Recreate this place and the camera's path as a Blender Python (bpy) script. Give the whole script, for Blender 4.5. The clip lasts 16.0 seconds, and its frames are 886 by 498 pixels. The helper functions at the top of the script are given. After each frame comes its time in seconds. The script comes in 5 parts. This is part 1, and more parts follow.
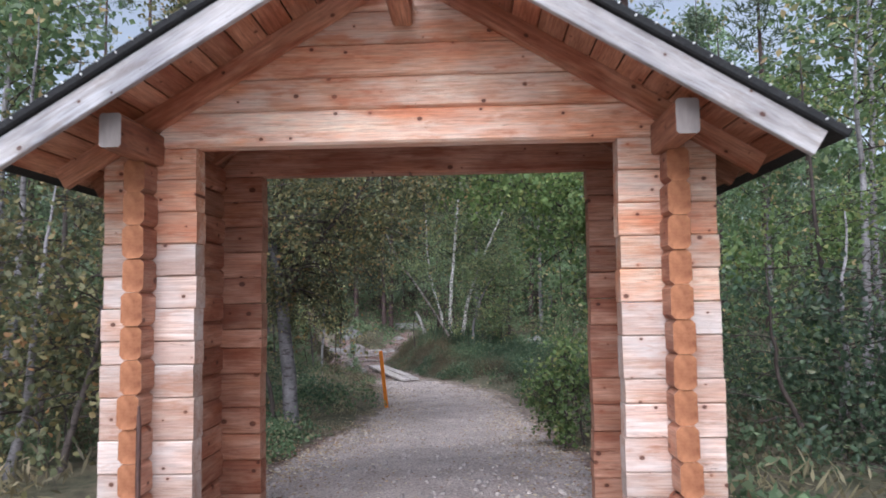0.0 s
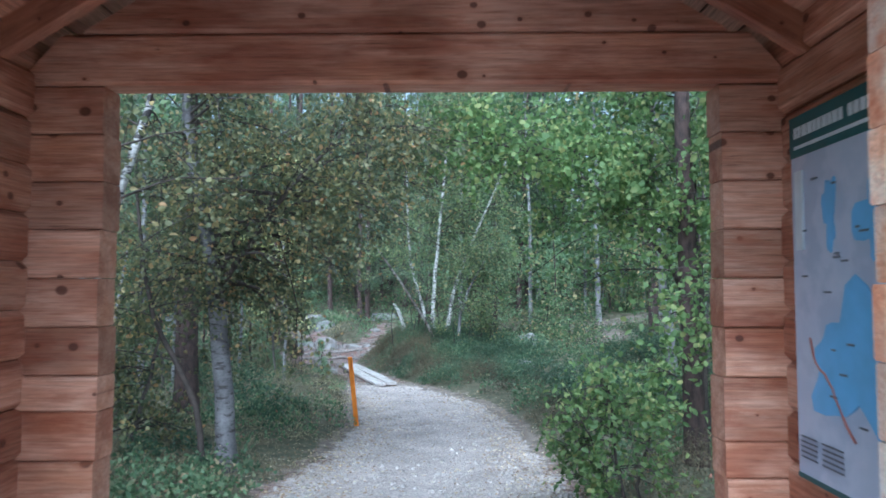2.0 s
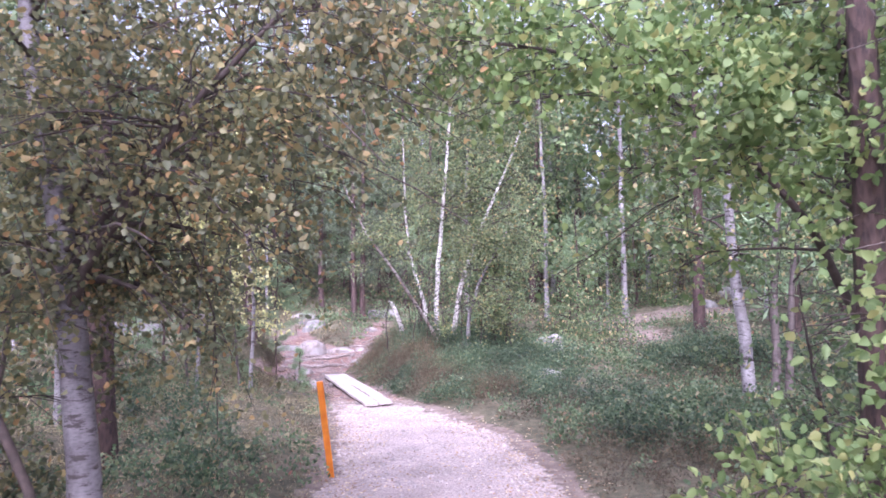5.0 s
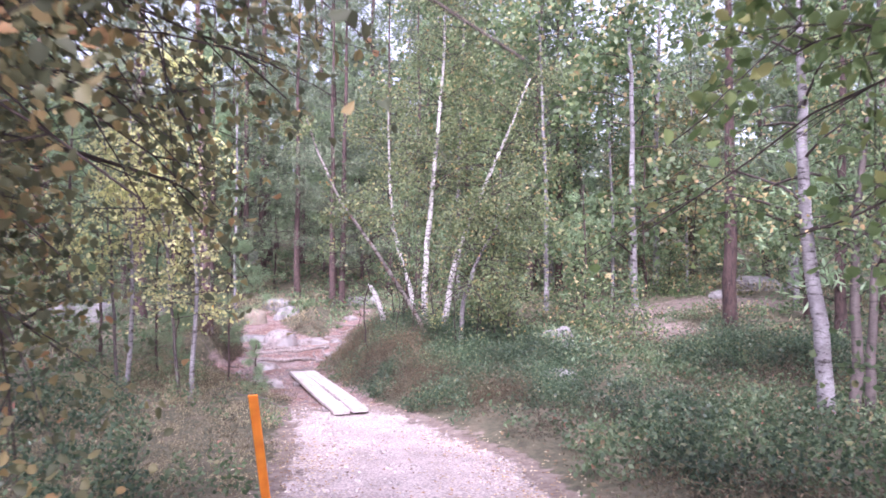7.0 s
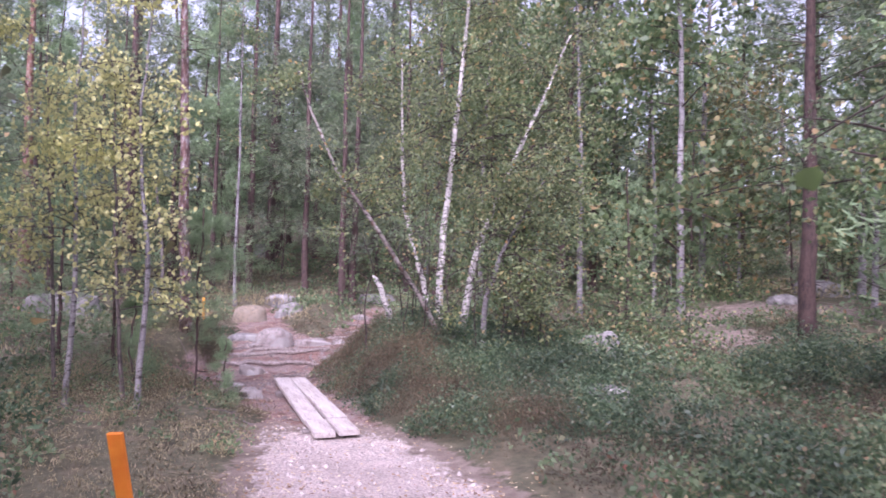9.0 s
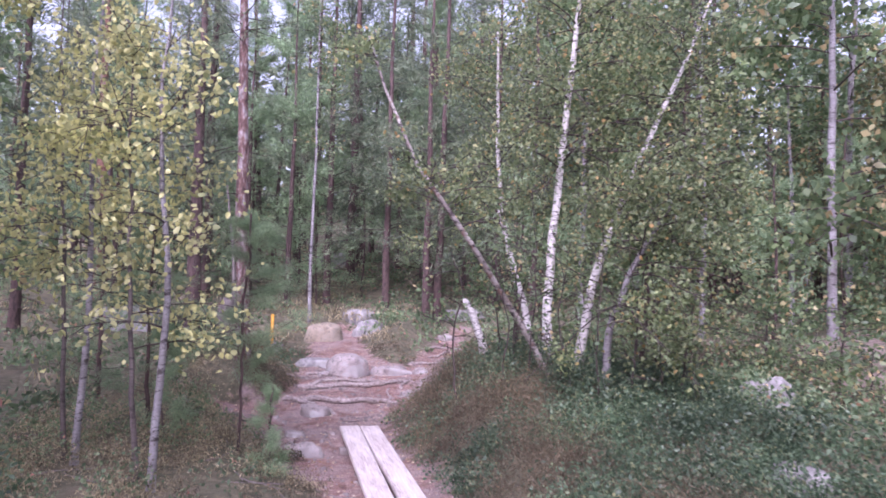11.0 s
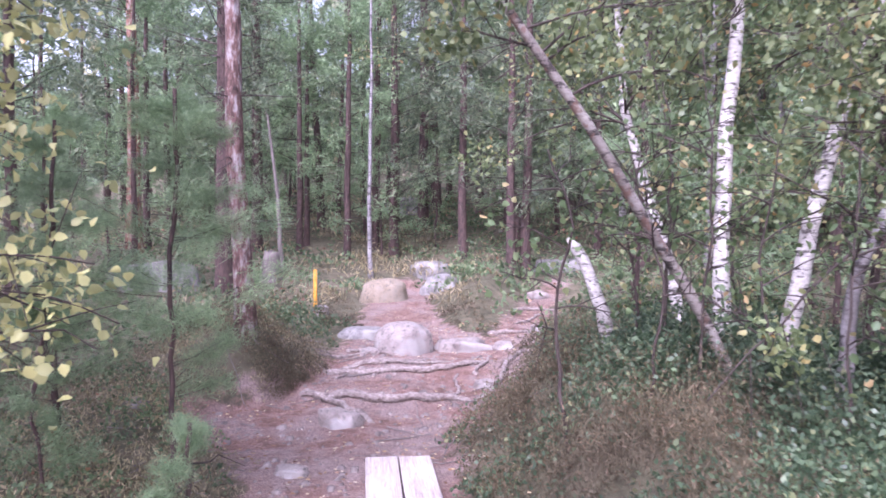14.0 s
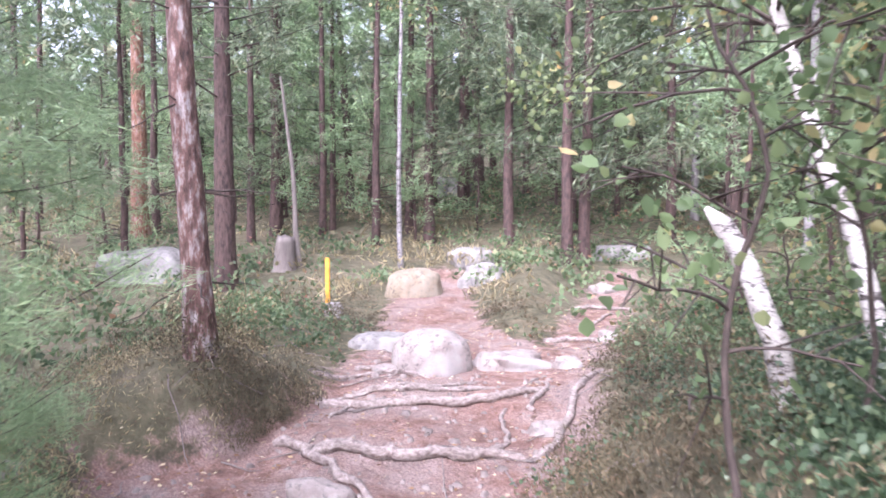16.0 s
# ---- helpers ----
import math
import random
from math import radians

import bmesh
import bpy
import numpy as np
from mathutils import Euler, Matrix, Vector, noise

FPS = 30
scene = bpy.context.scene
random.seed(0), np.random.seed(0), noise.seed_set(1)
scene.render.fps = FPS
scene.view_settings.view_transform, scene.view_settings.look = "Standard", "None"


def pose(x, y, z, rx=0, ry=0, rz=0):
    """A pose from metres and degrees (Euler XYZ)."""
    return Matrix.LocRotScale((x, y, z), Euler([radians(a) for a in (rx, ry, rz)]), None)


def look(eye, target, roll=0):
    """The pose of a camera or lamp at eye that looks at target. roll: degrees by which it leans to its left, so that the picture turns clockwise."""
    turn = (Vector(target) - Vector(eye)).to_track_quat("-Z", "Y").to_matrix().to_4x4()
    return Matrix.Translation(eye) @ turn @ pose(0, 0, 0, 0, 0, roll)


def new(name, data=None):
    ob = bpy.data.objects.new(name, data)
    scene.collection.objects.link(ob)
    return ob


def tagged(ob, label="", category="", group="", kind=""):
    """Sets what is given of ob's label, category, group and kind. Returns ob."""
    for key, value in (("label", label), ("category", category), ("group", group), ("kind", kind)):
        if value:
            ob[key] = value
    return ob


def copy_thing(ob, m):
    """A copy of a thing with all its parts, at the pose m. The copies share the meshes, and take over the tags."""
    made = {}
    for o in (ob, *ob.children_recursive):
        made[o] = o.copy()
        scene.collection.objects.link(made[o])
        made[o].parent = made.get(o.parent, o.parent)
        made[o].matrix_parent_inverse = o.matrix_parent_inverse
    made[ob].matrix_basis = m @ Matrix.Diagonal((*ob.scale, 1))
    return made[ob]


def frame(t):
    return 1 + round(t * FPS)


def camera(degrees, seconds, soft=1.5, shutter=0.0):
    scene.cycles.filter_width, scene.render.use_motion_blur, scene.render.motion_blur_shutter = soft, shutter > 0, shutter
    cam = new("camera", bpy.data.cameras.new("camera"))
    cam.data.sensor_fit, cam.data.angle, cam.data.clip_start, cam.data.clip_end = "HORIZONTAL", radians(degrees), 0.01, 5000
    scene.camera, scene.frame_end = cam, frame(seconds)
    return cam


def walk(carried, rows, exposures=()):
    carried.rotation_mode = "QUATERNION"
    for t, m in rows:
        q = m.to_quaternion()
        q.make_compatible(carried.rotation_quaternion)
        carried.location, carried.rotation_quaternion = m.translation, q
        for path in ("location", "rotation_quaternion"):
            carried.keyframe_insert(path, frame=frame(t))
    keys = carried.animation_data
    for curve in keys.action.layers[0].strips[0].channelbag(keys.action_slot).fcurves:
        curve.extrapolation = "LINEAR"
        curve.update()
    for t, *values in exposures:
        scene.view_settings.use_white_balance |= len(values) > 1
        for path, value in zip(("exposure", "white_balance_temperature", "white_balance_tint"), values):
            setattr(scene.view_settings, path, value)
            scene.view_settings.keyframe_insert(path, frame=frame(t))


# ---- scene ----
cam = camera(63.95, 16.0, 1.7, 0.4)
PATH = [
    (0, (0.340, -3.459, 1.658), (0.252, -1.467, 1.812), -0.8),
    (0.5, (0.255, -2.924, 1.691), (0.183, -0.930, 1.834), -0.6),
    (1, (0.234, -2.421, 1.696), (0.167, -0.427, 1.840), -0.1),
    (1.5, (0.225, -1.868, 1.746), (0.179, 0.127, 1.870), -0.0),
    (2, (0.170, -1.374, 1.803), (0.139, 0.622, 1.915), 0.0),
    (2.5, (0.173, -0.835, 1.839), (0.143, 1.162, 1.933), -0.4),
    (3, (0.174, -0.349, 1.811), (0.146, 1.648, 1.904), -0.1),
    (3.5, (0.137, 0.174, 1.818), (0.098, 2.171, 1.917), -0.2),
    (5.8, (0.083, 2.085, 1.821), (0.054, 4.084, 1.890), -1.1),
    (6, (0.075, 2.333, 1.802), (0.053, 4.333, 1.849), -1.0),
    (6.5, (0.025, 2.846, 1.755), (0.024, 4.845, 1.797), 0.2),
    (7, (0.008, 3.384, 1.693), (0.005, 5.383, 1.753), -0.0),
    (7.5, (0.015, 3.915, 1.635), (0.026, 5.915, 1.686), 0.1),
    (8, (0.018, 4.430, 1.596), (0.039, 6.429, 1.662), 1.1),
    (8.5, (0.041, 4.888, 1.556), (0.075, 6.887, 1.628), 1.3),
    (9, (0.063, 5.273, 1.512), (-0.007, 7.270, 1.582), 1.2),
    (9.2, (0.046, 5.474, 1.504), (-0.053, 7.471, 1.572), 1.3),
    (11.3, (-0.311, 7.488, 1.681), (-0.651, 9.457, 1.764), 1.7),
    (11.5, (-0.351, 7.712, 1.671), (-0.711, 9.678, 1.739), 1.7),
    (12, (-0.379, 8.248, 1.606), (-0.782, 10.207, 1.647), 1.0),
    (12.5, (-0.498, 8.740, 1.568), (-0.929, 10.692, 1.535), 1.0),
    (13, (-0.562, 9.220, 1.553), (-1.022, 11.166, 1.515), 0.9),
    (13.5, (-0.631, 9.695, 1.546), (-1.119, 11.634, 1.513), 1.0),
    (14, (-0.733, 10.170, 1.535), (-1.279, 12.093, 1.476), 0.2),
    (14.5, (-0.880, 10.623, 1.505), (-1.441, 12.541, 1.440), 0.5),
    (15, (-1.024, 11.134, 1.468), (-1.595, 13.050, 1.399), 0.2),
    (15.5, (-1.148, 11.588, 1.441), (-1.736, 13.498, 1.361), 0.3),
    (16, (-1.254, 12.071, 1.451), (-1.917, 13.955, 1.351), 0.0),
]
walk(cam, [(t, look(eye, target, roll)) for t, eye, target, roll in PATH],
     [(0, 0.37, 5650, 12), (1.0, 0.65, 4980, 2), (1.6, 0.78, 4780, -6), (2.0, 1.04, 4730, -3), (2.5, 1.60, 4780, 3), (3.0, 1.88, 5150, 18), (3.7, 1.84, 5380, 35), (5.8, 1.80, 5600, 38),
      (7.5, 1.76, 5740, 38), (8.5, 1.35, 5750, 40), (9.2, 1.28, 5750, 42), (11.3, 1.31, 5600, 43), (12.5, 1.38, 5600, 43), (14.0, 1.72, 5550, 40), (16.0, 2.1, 5800, 28)])

# ---- world and light ----
world = bpy.data.worlds.new("overcast_sky")
scene.world = world
world.use_nodes = True
wt = world.node_tree
bg = wt.nodes["Background"]
sky = wt.nodes.new("ShaderNodeTexSky")
sky.sky_type = 'NISHITA'
sky.sun_disc = False
sky.sun_elevation = radians(46)
sky.sun_rotation = radians(189.5)
sky.air_density, sky.dust_density, sky.ozone_density = 1.0, 4.0, 1.0
soften = wt.nodes.new("ShaderNodeHueSaturation")
soften.inputs["Saturation"].default_value = 0.38
wt.links.new(sky.outputs[0], soften.inputs["Color"])
wt.links.new(soften.outputs[0], bg.inputs["Color"])
bg.inputs["Strength"].default_value = 0.15

sun_data = bpy.data.lights.new("sun", 'SUN')
sun_data.energy = 1.25
sun_data.angle = radians(35)
sun_data.color = (1.0, 0.97, 0.94)
sun = new("sun", sun_data)
sun.matrix_world = look((-2, -12, 12.5), (0, 0, 0))


# ---- material tools ----
def material(name):
    m = bpy.data.materials.new(name)
    m.use_nodes = True
    return m, m.node_tree, m.node_tree.nodes["Principled BSDF"]


def nd(nt, kind, props=None, **ins):
    n = nt.nodes.new("ShaderNode" + kind)
    for k, v in (props or {}).items():
        setattr(n, k, v)
    for k, v in ins.items():
        key = k.replace("_", " ")
        if isinstance(v, bpy.types.NodeSocket):
            nt.links.new(v, n.inputs[key])
        else:
            n.inputs[key].default_value = v
    return n


def math_node(nt, op, a, b=0.0, c=0.0):
    n = nt.nodes.new("ShaderNodeMath")
    n.operation = op
    for i, v in enumerate((a, b, c)):
        if isinstance(v, bpy.types.NodeSocket):
            nt.links.new(v, n.inputs[i])
        else:
            n.inputs[i].default_value = v
    return n.outputs[0]


def ramp(nt, fac, stops, mode='LINEAR'):
    n = nt.nodes.new("ShaderNodeValToRGB")
    n.color_ramp.interpolation = mode
    els = n.color_ramp.elements
    while len(els) < len(stops):
        els.new(0.5)
    for e, (p, c) in zip(els, stops):
        e.position = p
        e.color = (*c, 1) if len(c) == 3 else c
    nt.links.new(fac, n.inputs["Fac"])
    return n.outputs["Color"]


def mix(nt, fac, a, b, mode='MIX'):
    n = nt.nodes.new("ShaderNodeMix")
    n.data_type, n.blend_type = 'RGBA', mode
    for key, v in ((0, fac), (6, a), (7, b)):
        if isinstance(v, bpy.types.NodeSocket):
            nt.links.new(v, n.inputs[key])
        else:
            n.inputs[key].default_value = v if key == 0 else (*v, 1)
    return n.outputs[2]


def coords(nt, scale=(1, 1, 1), shift=None):
    tc = nd(nt, "TexCoord")
    mp = nd(nt, "Mapping", Vector=tc.outputs["Object"])
    mp.inputs["Scale"].default_value = scale
    if shift is not None:
        cx = nd(nt, "CombineXYZ", X=shift, Y=shift, Z=shift)
        nt.links.new(cx.outputs[0], mp.inputs["Location"])
    return mp.outputs[0]


def noise_tex(nt, vec, scale, detail=4.0, rough=0.55):
    return nd(nt, "TexNoise", Vector=vec, Scale=scale, Detail=detail, Roughness=rough).outputs[0]


def bump(nt, bsdf, height, strength, distance=0.01):
    b = nd(nt, "Bump", Height=height, Strength=strength, Distance=distance)
    nt.links.new(b.outputs[0], bsdf.inputs["Normal"])


def wood_material(name, pale, warm, dark, rough=0.6, knots=True, weather=0.0, knot=0.065):
    """Planed softwood whose grain runs along the piece's own x axis."""
    m, nt, bs = material(name)
    rnd = nd(nt, "ObjectInfo").outputs["Random"]
    far = math_node(nt, 'MULTIPLY', rnd, 37.0)
    grain = noise_tex(nt, coords(nt, (1.3, 26, 26), far), 2.2, 6, 0.65)
    broad = noise_tex(nt, coords(nt, (1.6, 5, 5), far), 1.4, 3, 0.6)
    c = ramp(nt, broad, [(0.32, warm), (0.55, pale), (0.75, warm)])
    c = mix(nt, math_node(nt, 'MULTIPLY', ramp(nt, grain, [(0.42, (1, 1, 1)), (0.60, (0, 0, 0))]), 0.4), c, dark, 'MIX')
    fibre = noise_tex(nt, coords(nt, (4, 90, 90), far), 1.6, 5, 0.7)
    c = mix(nt, 1.0, c, ramp(nt, fibre, [(0.34, (0.66, 0.62, 0.6)), (0.52, (1, 1, 1)), (0.7, (1.18, 1.18, 1.18))]), 'MULTIPLY')
    tone = ramp(nt, rnd, [(0, (0.72, 0.68, 0.65)), (0.5, (1.0, 0.98, 0.96)), (1, (1.2, 1.19, 1.18))])
    c = mix(nt, 1.0, c, tone, 'MULTIPLY')
    if weather:
        grey = ramp(nt, noise_tex(nt, coords(nt, (2, 6, 6), far), 1.2, 4), [(0.4, (0, 0, 0)), (0.62, (1, 1, 1))])
        c = mix(nt, math_node(nt, 'MULTIPLY', grey, weather), c, (0.70, 0.66, 0.64))
    if knots:
        flat = nd(nt, "SeparateXYZ", Vector=coords(nt, (5.2, 5.2, 6.5), far))
        plane = nd(nt, "CombineXYZ", X=flat.outputs[0], Y=flat.outputs[2])
        vo = nd(nt, "TexVoronoi", {"voronoi_dimensions": '2D'}, Vector=plane.outputs[0], Scale=1.0)
        pick = nd(nt, "SeparateColor", Color=vo.outputs["Color"]).outputs[0]
        size = math_node(nt, 'ADD', math_node(nt, 'MULTIPLY', pick, knot), 0.005)
        rel = math_node(nt, 'DIVIDE', vo.outputs["Distance"], size)
        k = ramp(nt, math_node(nt, 'MULTIPLY', rel, 0.25), [(0.2, (1, 1, 1)), (0.3, (0, 0, 0))])
        halo = ramp(nt, math_node(nt, 'MULTIPLY', rel, 0.25), [(0.25, (1, 1, 1)), (0.75, (0, 0, 0))])
        c = mix(nt, math_node(nt, 'MULTIPLY', halo, 0.3), c, dark)
        c = mix(nt, math_node(nt, 'MULTIPLY', k, 0.9), c, (0.10, 0.028, 0.012))
    stain = ramp(nt, noise_tex(nt, coords(nt, (2.2, 9, 9), far), 2.0, 5, 0.7), [(0.54, (0, 0, 0)), (0.68, (1, 1, 1))])
    c = mix(nt, math_node(nt, 'MULTIPLY', stain, 0.62), c, dark)
    if knots:
        wet = ramp(nt, noise_tex(nt, coords(nt, (1.1, 4, 4), far), 1.1, 4, 0.6), [(0.48, (0, 0, 0)), (0.6, (1, 1, 1))])
        c = mix(nt, math_node(nt, 'MULTIPLY', wet, 0.68), c, warm, 'MULTIPLY')
    check = noise_tex(nt, coords(nt, (0.9, 42, 42), far), 1.0, 2, 0.4)
    crack = ramp(nt, check, [(0.495, (0, 0, 0)), (0.5, (1, 1, 1)), (0.505, (0, 0, 0))])
    gate = ramp(nt, broad, [(0.56, (0, 0, 0)), (0.6, (1, 1, 1))])
    c = mix(nt, math_node(nt, 'MULTIPLY', math_node(nt, 'MULTIPLY', crack, gate), 0.8), c, (0.08, 0.03, 0.015))
    nt.links.new(c, bs.inputs["Base Color"])
    bs.inputs["Roughness"].default_value = rough
    bump(nt, bs, math_node(nt, 'ADD', grain, fibre), 0.5, 0.005)
    return m


def leaf_material(name, stops, gloss=0.38, through_light=0.5, contrast=0.22):
    m, nt, bs = material(name)
    rnd = nd(nt, "NewGeometry").outputs["Random Per Island"]
    c = ramp(nt, rnd, stops)
    patch = noise_tex(nt, coords(nt), 0.9, 2)
    c = mix(nt, 1.0, c, ramp(nt, patch, [(0.32, (1 - contrast,) * 3), (0.68, (1 + contrast, 1 + contrast, 1 + 0.6 * contrast))]), 'MULTIPLY')
    nt.links.new(c, bs.inputs["Base Color"])
    bs.inputs["Roughness"].default_value = gloss
    tr = nd(nt, "BsdfTranslucent", Color=c)
    ms = nd(nt, "MixShader", Fac=through_light)
    nt.links.new(bs.outputs[0], ms.inputs[1])
    nt.links.new(tr.outputs[0], ms.inputs[2])
    nt.links.new(ms.outputs[0], nt.nodes["Material Output"].inputs["Surface"])
    return m


def plain_material(name, a, b, scale=6.0, rough=0.7, relief=0.2, stretch=(1, 1, 1), metal=0.0):
    m, nt, bs = material(name)
    v = coords(nt, stretch)
    n1 = noise_tex(nt, v, scale, 6, 0.65)
    n2 = noise_tex(nt, v, scale * 0.22, 3)
    c = ramp(nt, n1, [(0.3, a), (0.7, b)])
    c = mix(nt, 1.0, c, ramp(nt, n2, [(0.3, (0.75, 0.75, 0.75)), (0.7, (1.2, 1.2, 1.2))]), 'MULTIPLY')
    nt.links.new(c, bs.inputs["Base Color"])
    bs.inputs["Roughness"].default_value = rough
    bs.inputs["Metallic"].default_value = metal
    bump(nt, bs, n1, relief, 0.02)
    return m


def birch_bark(name, white=(0.72, 0.69, 0.66), grey=(0.42, 0.39, 0.37), amount=0.47, scar=None):
    m, nt, bs = material(name)
    v = coords(nt)
    band = noise_tex(nt, coords(nt, (7, 7, 24)), 1.0, 6, 0.75)
    blot = noise_tex(nt, coords(nt, (5, 5, 7)), 1.5, 4, 0.7)
    c = mix(nt, ramp(nt, noise_tex(nt, v, 3.0, 3), [(0.35, (0, 0, 0)), (0.7, (1, 1, 1))]), white, grey)
    c = mix(nt, ramp(nt, band, [(amount + 0.06, (0, 0, 0)), (amount + 0.12, (1, 1, 1))]), c, (0.05, 0.04, 0.038))
    c = mix(nt, ramp(nt, blot, [(0.6, (0, 0, 0)), (0.68, (1, 1, 1))]), c, (0.06, 0.05, 0.045))
    fine = noise_tex(nt, coords(nt, (30, 30, 60)), 1.0, 4, 0.7)
    c = mix(nt, 1.0, c, ramp(nt, fine, [(0.35, (0.72, 0.7, 0.69)), (0.6, (1.1, 1.1, 1.1))]), 'MULTIPLY')
    if scar:
        c = mix(nt, ramp(nt, noise_tex(nt, coords(nt, (9, 9, 7)), 1.3, 4, 0.7), [(0.55, (0, 0, 0)), (0.62, (0.85, 0.85, 0.85))]), c, scar)
    nt.links.new(c, bs.inputs["Base Color"])
    bs.inputs["Roughness"].default_value = 0.65
    bump(nt, bs, band, 0.4, 0.01)
    return m


def pine_bark(name, low, high, flake=0.72):
    m, nt, bs = material(name)
    vo = nd(nt, "TexVoronoi", Vector=coords(nt, (26, 26, 9)), Scale=1.0)
    n1 = noise_tex(nt, coords(nt, (14, 14, 5)), 1.4, 6, 0.7)
    c = ramp(nt, n1, [(0.34, low), (0.5, high), (flake, (0.40, 0.36, 0.36) if flake < 0.8 else tuple(1.5 * v for v in high))])
    c = mix(nt, ramp(nt, vo.outputs["Distance"], [(0.0, (0.7, 0.7, 0.7)), (0.55, (0, 0, 0))]), c, low)
    nt.links.new(c, bs.inputs["Base Color"])
    bs.inputs["Roughness"].default_value = 0.9
    bump(nt, bs, vo.outputs["Distance"], 0.7, 0.02)
    return m


def rock_material(name, a, b, lichen):
    m, nt, bs = material(name)
    v = coords(nt)
    n1 = noise_tex(nt, v, 7, 8, 0.7)
    n2 = noise_tex(nt, v, 26, 5, 0.6)
    c = ramp(nt, n1, [(0.34, a), (0.6, b)])
    c = mix(nt, ramp(nt, n2, [(0.53, (0, 0, 0)), (0.66, (0.7, 0.7, 0.7))]), c, (0.08, 0.08, 0.075))
    c = mix(nt, ramp(nt, noise_tex(nt, v, 3.2, 4), [(0.52, (0, 0, 0)), (0.62, (0.8, 0.8, 0.8))]), c, lichen)
    nt.links.new(c, bs.inputs["Base Color"])
    bs.inputs["Roughness"].default_value = 0.9
    bump(nt, bs, n1, 0.6, 0.03)
    return m


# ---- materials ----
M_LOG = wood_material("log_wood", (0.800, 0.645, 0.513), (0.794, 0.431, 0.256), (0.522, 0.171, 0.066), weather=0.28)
# lower logs: their stronger daylight put into a paler, more bleached colour
M_LOG_LIT = wood_material("lit_log_wood", (0.800, 0.693, 0.638), (0.742, 0.561, 0.467), (0.488, 0.242, 0.137), weather=0.5)
# inner rafters and purlins: under-roof shade put into a dark wood colour
M_RAFTER_SHADED = wood_material("shaded_rafter_wood", (0.42, 0.20, 0.12), (0.34, 0.135, 0.07), (0.17, 0.06, 0.034))
# side and back logs: indoor shade put into a darker wood colour
M_LOG_SHADED = wood_material("shaded_log_wood", (0.56, 0.34, 0.25), (0.49, 0.24, 0.145), (0.34, 0.11, 0.05), knot=0.1)
M_END = plain_material("stained_log_end", (0.19, 0.06, 0.026), (0.56, 0.25, 0.12), 8, 0.85, 0.7)
M_BARGE = wood_material("weathered_barge_board", (0.62, 0.63, 0.67), (0.50, 0.50, 0.53), (0.30, 0.24, 0.2), weather=0.5)
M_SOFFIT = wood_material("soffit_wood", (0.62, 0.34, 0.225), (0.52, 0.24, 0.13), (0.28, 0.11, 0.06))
M_PLANK = wood_material("worn_plank", (0.53, 0.48, 0.455), (0.44, 0.385, 0.365), (0.25, 0.2, 0.18), rough=0.85, knots=False, weather=0.5)
M_ORANGE = plain_material("orange_paint", (0.85, 0.22, 0.02), (0.95, 0.33, 0.03), 12, 0.6, 0.1)
M_AMBER = plain_material("amber_paint", (0.80, 0.36, 0.04), (0.90, 0.50, 0.09), 12, 0.6, 0.1)
M_FELT = plain_material("roofing_felt", (0.012, 0.012, 0.013), (0.03, 0.03, 0.032), 60, 0.85, 0.3)
M_TACK = plain_material("tack_metal", (0.75, 0.75, 0.75), (0.85, 0.85, 0.85), 20, 0.4, 0.0)
M_STICK = plain_material("stick_wood", (0.05, 0.02, 0.015), (0.12, 0.05, 0.035), 14, 0.6, 0.2)
M_BIRCH = birch_bark("birch_bark")
M_BIRCH_S = birch_bark("scarred_birch_bark", amount=0.41)
M_BIRCH_G = birch_bark("grey_birch_bark", (0.38, 0.36, 0.37), (0.16, 0.145, 0.148), 0.48)
M_BIRCH_D = birch_bark("dark_birch_bark", (0.16, 0.13, 0.12), (0.08, 0.065, 0.06), 0.5)
M_BIRCH_B = birch_bark("brown_birch_bark", (0.46, 0.42, 0.39), (0.20, 0.165, 0.15), 0.46, (0.22, 0.13, 0.10))
M_BIRCH_L = birch_bark("lichen_birch_bark", (0.23, 0.215, 0.225), (0.09, 0.08, 0.085), 0.47)
M_PINE = pine_bark("pine_bark", (0.045, 0.029, 0.027), (0.19, 0.108, 0.093), 0.62)
M_PINE_D = pine_bark("dark_pine_bark", (0.035, 0.025, 0.025), (0.105, 0.068, 0.062), 0.88)
M_PINE_K = pine_bark("blackened_pine_bark", (0.018, 0.013, 0.013), (0.075, 0.046, 0.04), 0.9)
M_PINE_R = pine_bark("red_pine_bark", (0.11, 0.055, 0.038), (0.27, 0.14, 0.095))
M_TWIG = plain_material("twig_bark", (0.04, 0.03, 0.026), (0.10, 0.075, 0.065), 20, 0.85, 0.3)
M_ROOT = plain_material("bare_root", (0.14, 0.10, 0.09), (0.52, 0.45, 0.42), 30, 0.85, 0.9, (1, 1, 1.6))
M_PEBBLE = plain_material("earth_pebble", (0.15, 0.12, 0.11), (0.36, 0.31, 0.29), 9, 0.9, 0.2)
M_NEEDLE_DRY = leaf_material("dry_needle", [(0, (0.14, 0.07, 0.045)), (0.6, (0.28, 0.16, 0.11)), (1, (0.50, 0.40, 0.33))], 0.7, 0.05)
M_DEAD = plain_material("dead_wood", (0.168, 0.139, 0.128), (0.300, 0.261, 0.244), 14, 0.85, 0.4, (1, 1, 0.2))
M_ROCK = rock_material("grey_rock", (0.165, 0.156, 0.152), (0.35, 0.33, 0.32), (0.41, 0.395, 0.375))
M_ROCK_P = rock_material("pale_rock", (0.247, 0.204, 0.189), (0.399, 0.349, 0.330), (0.418, 0.398, 0.388))
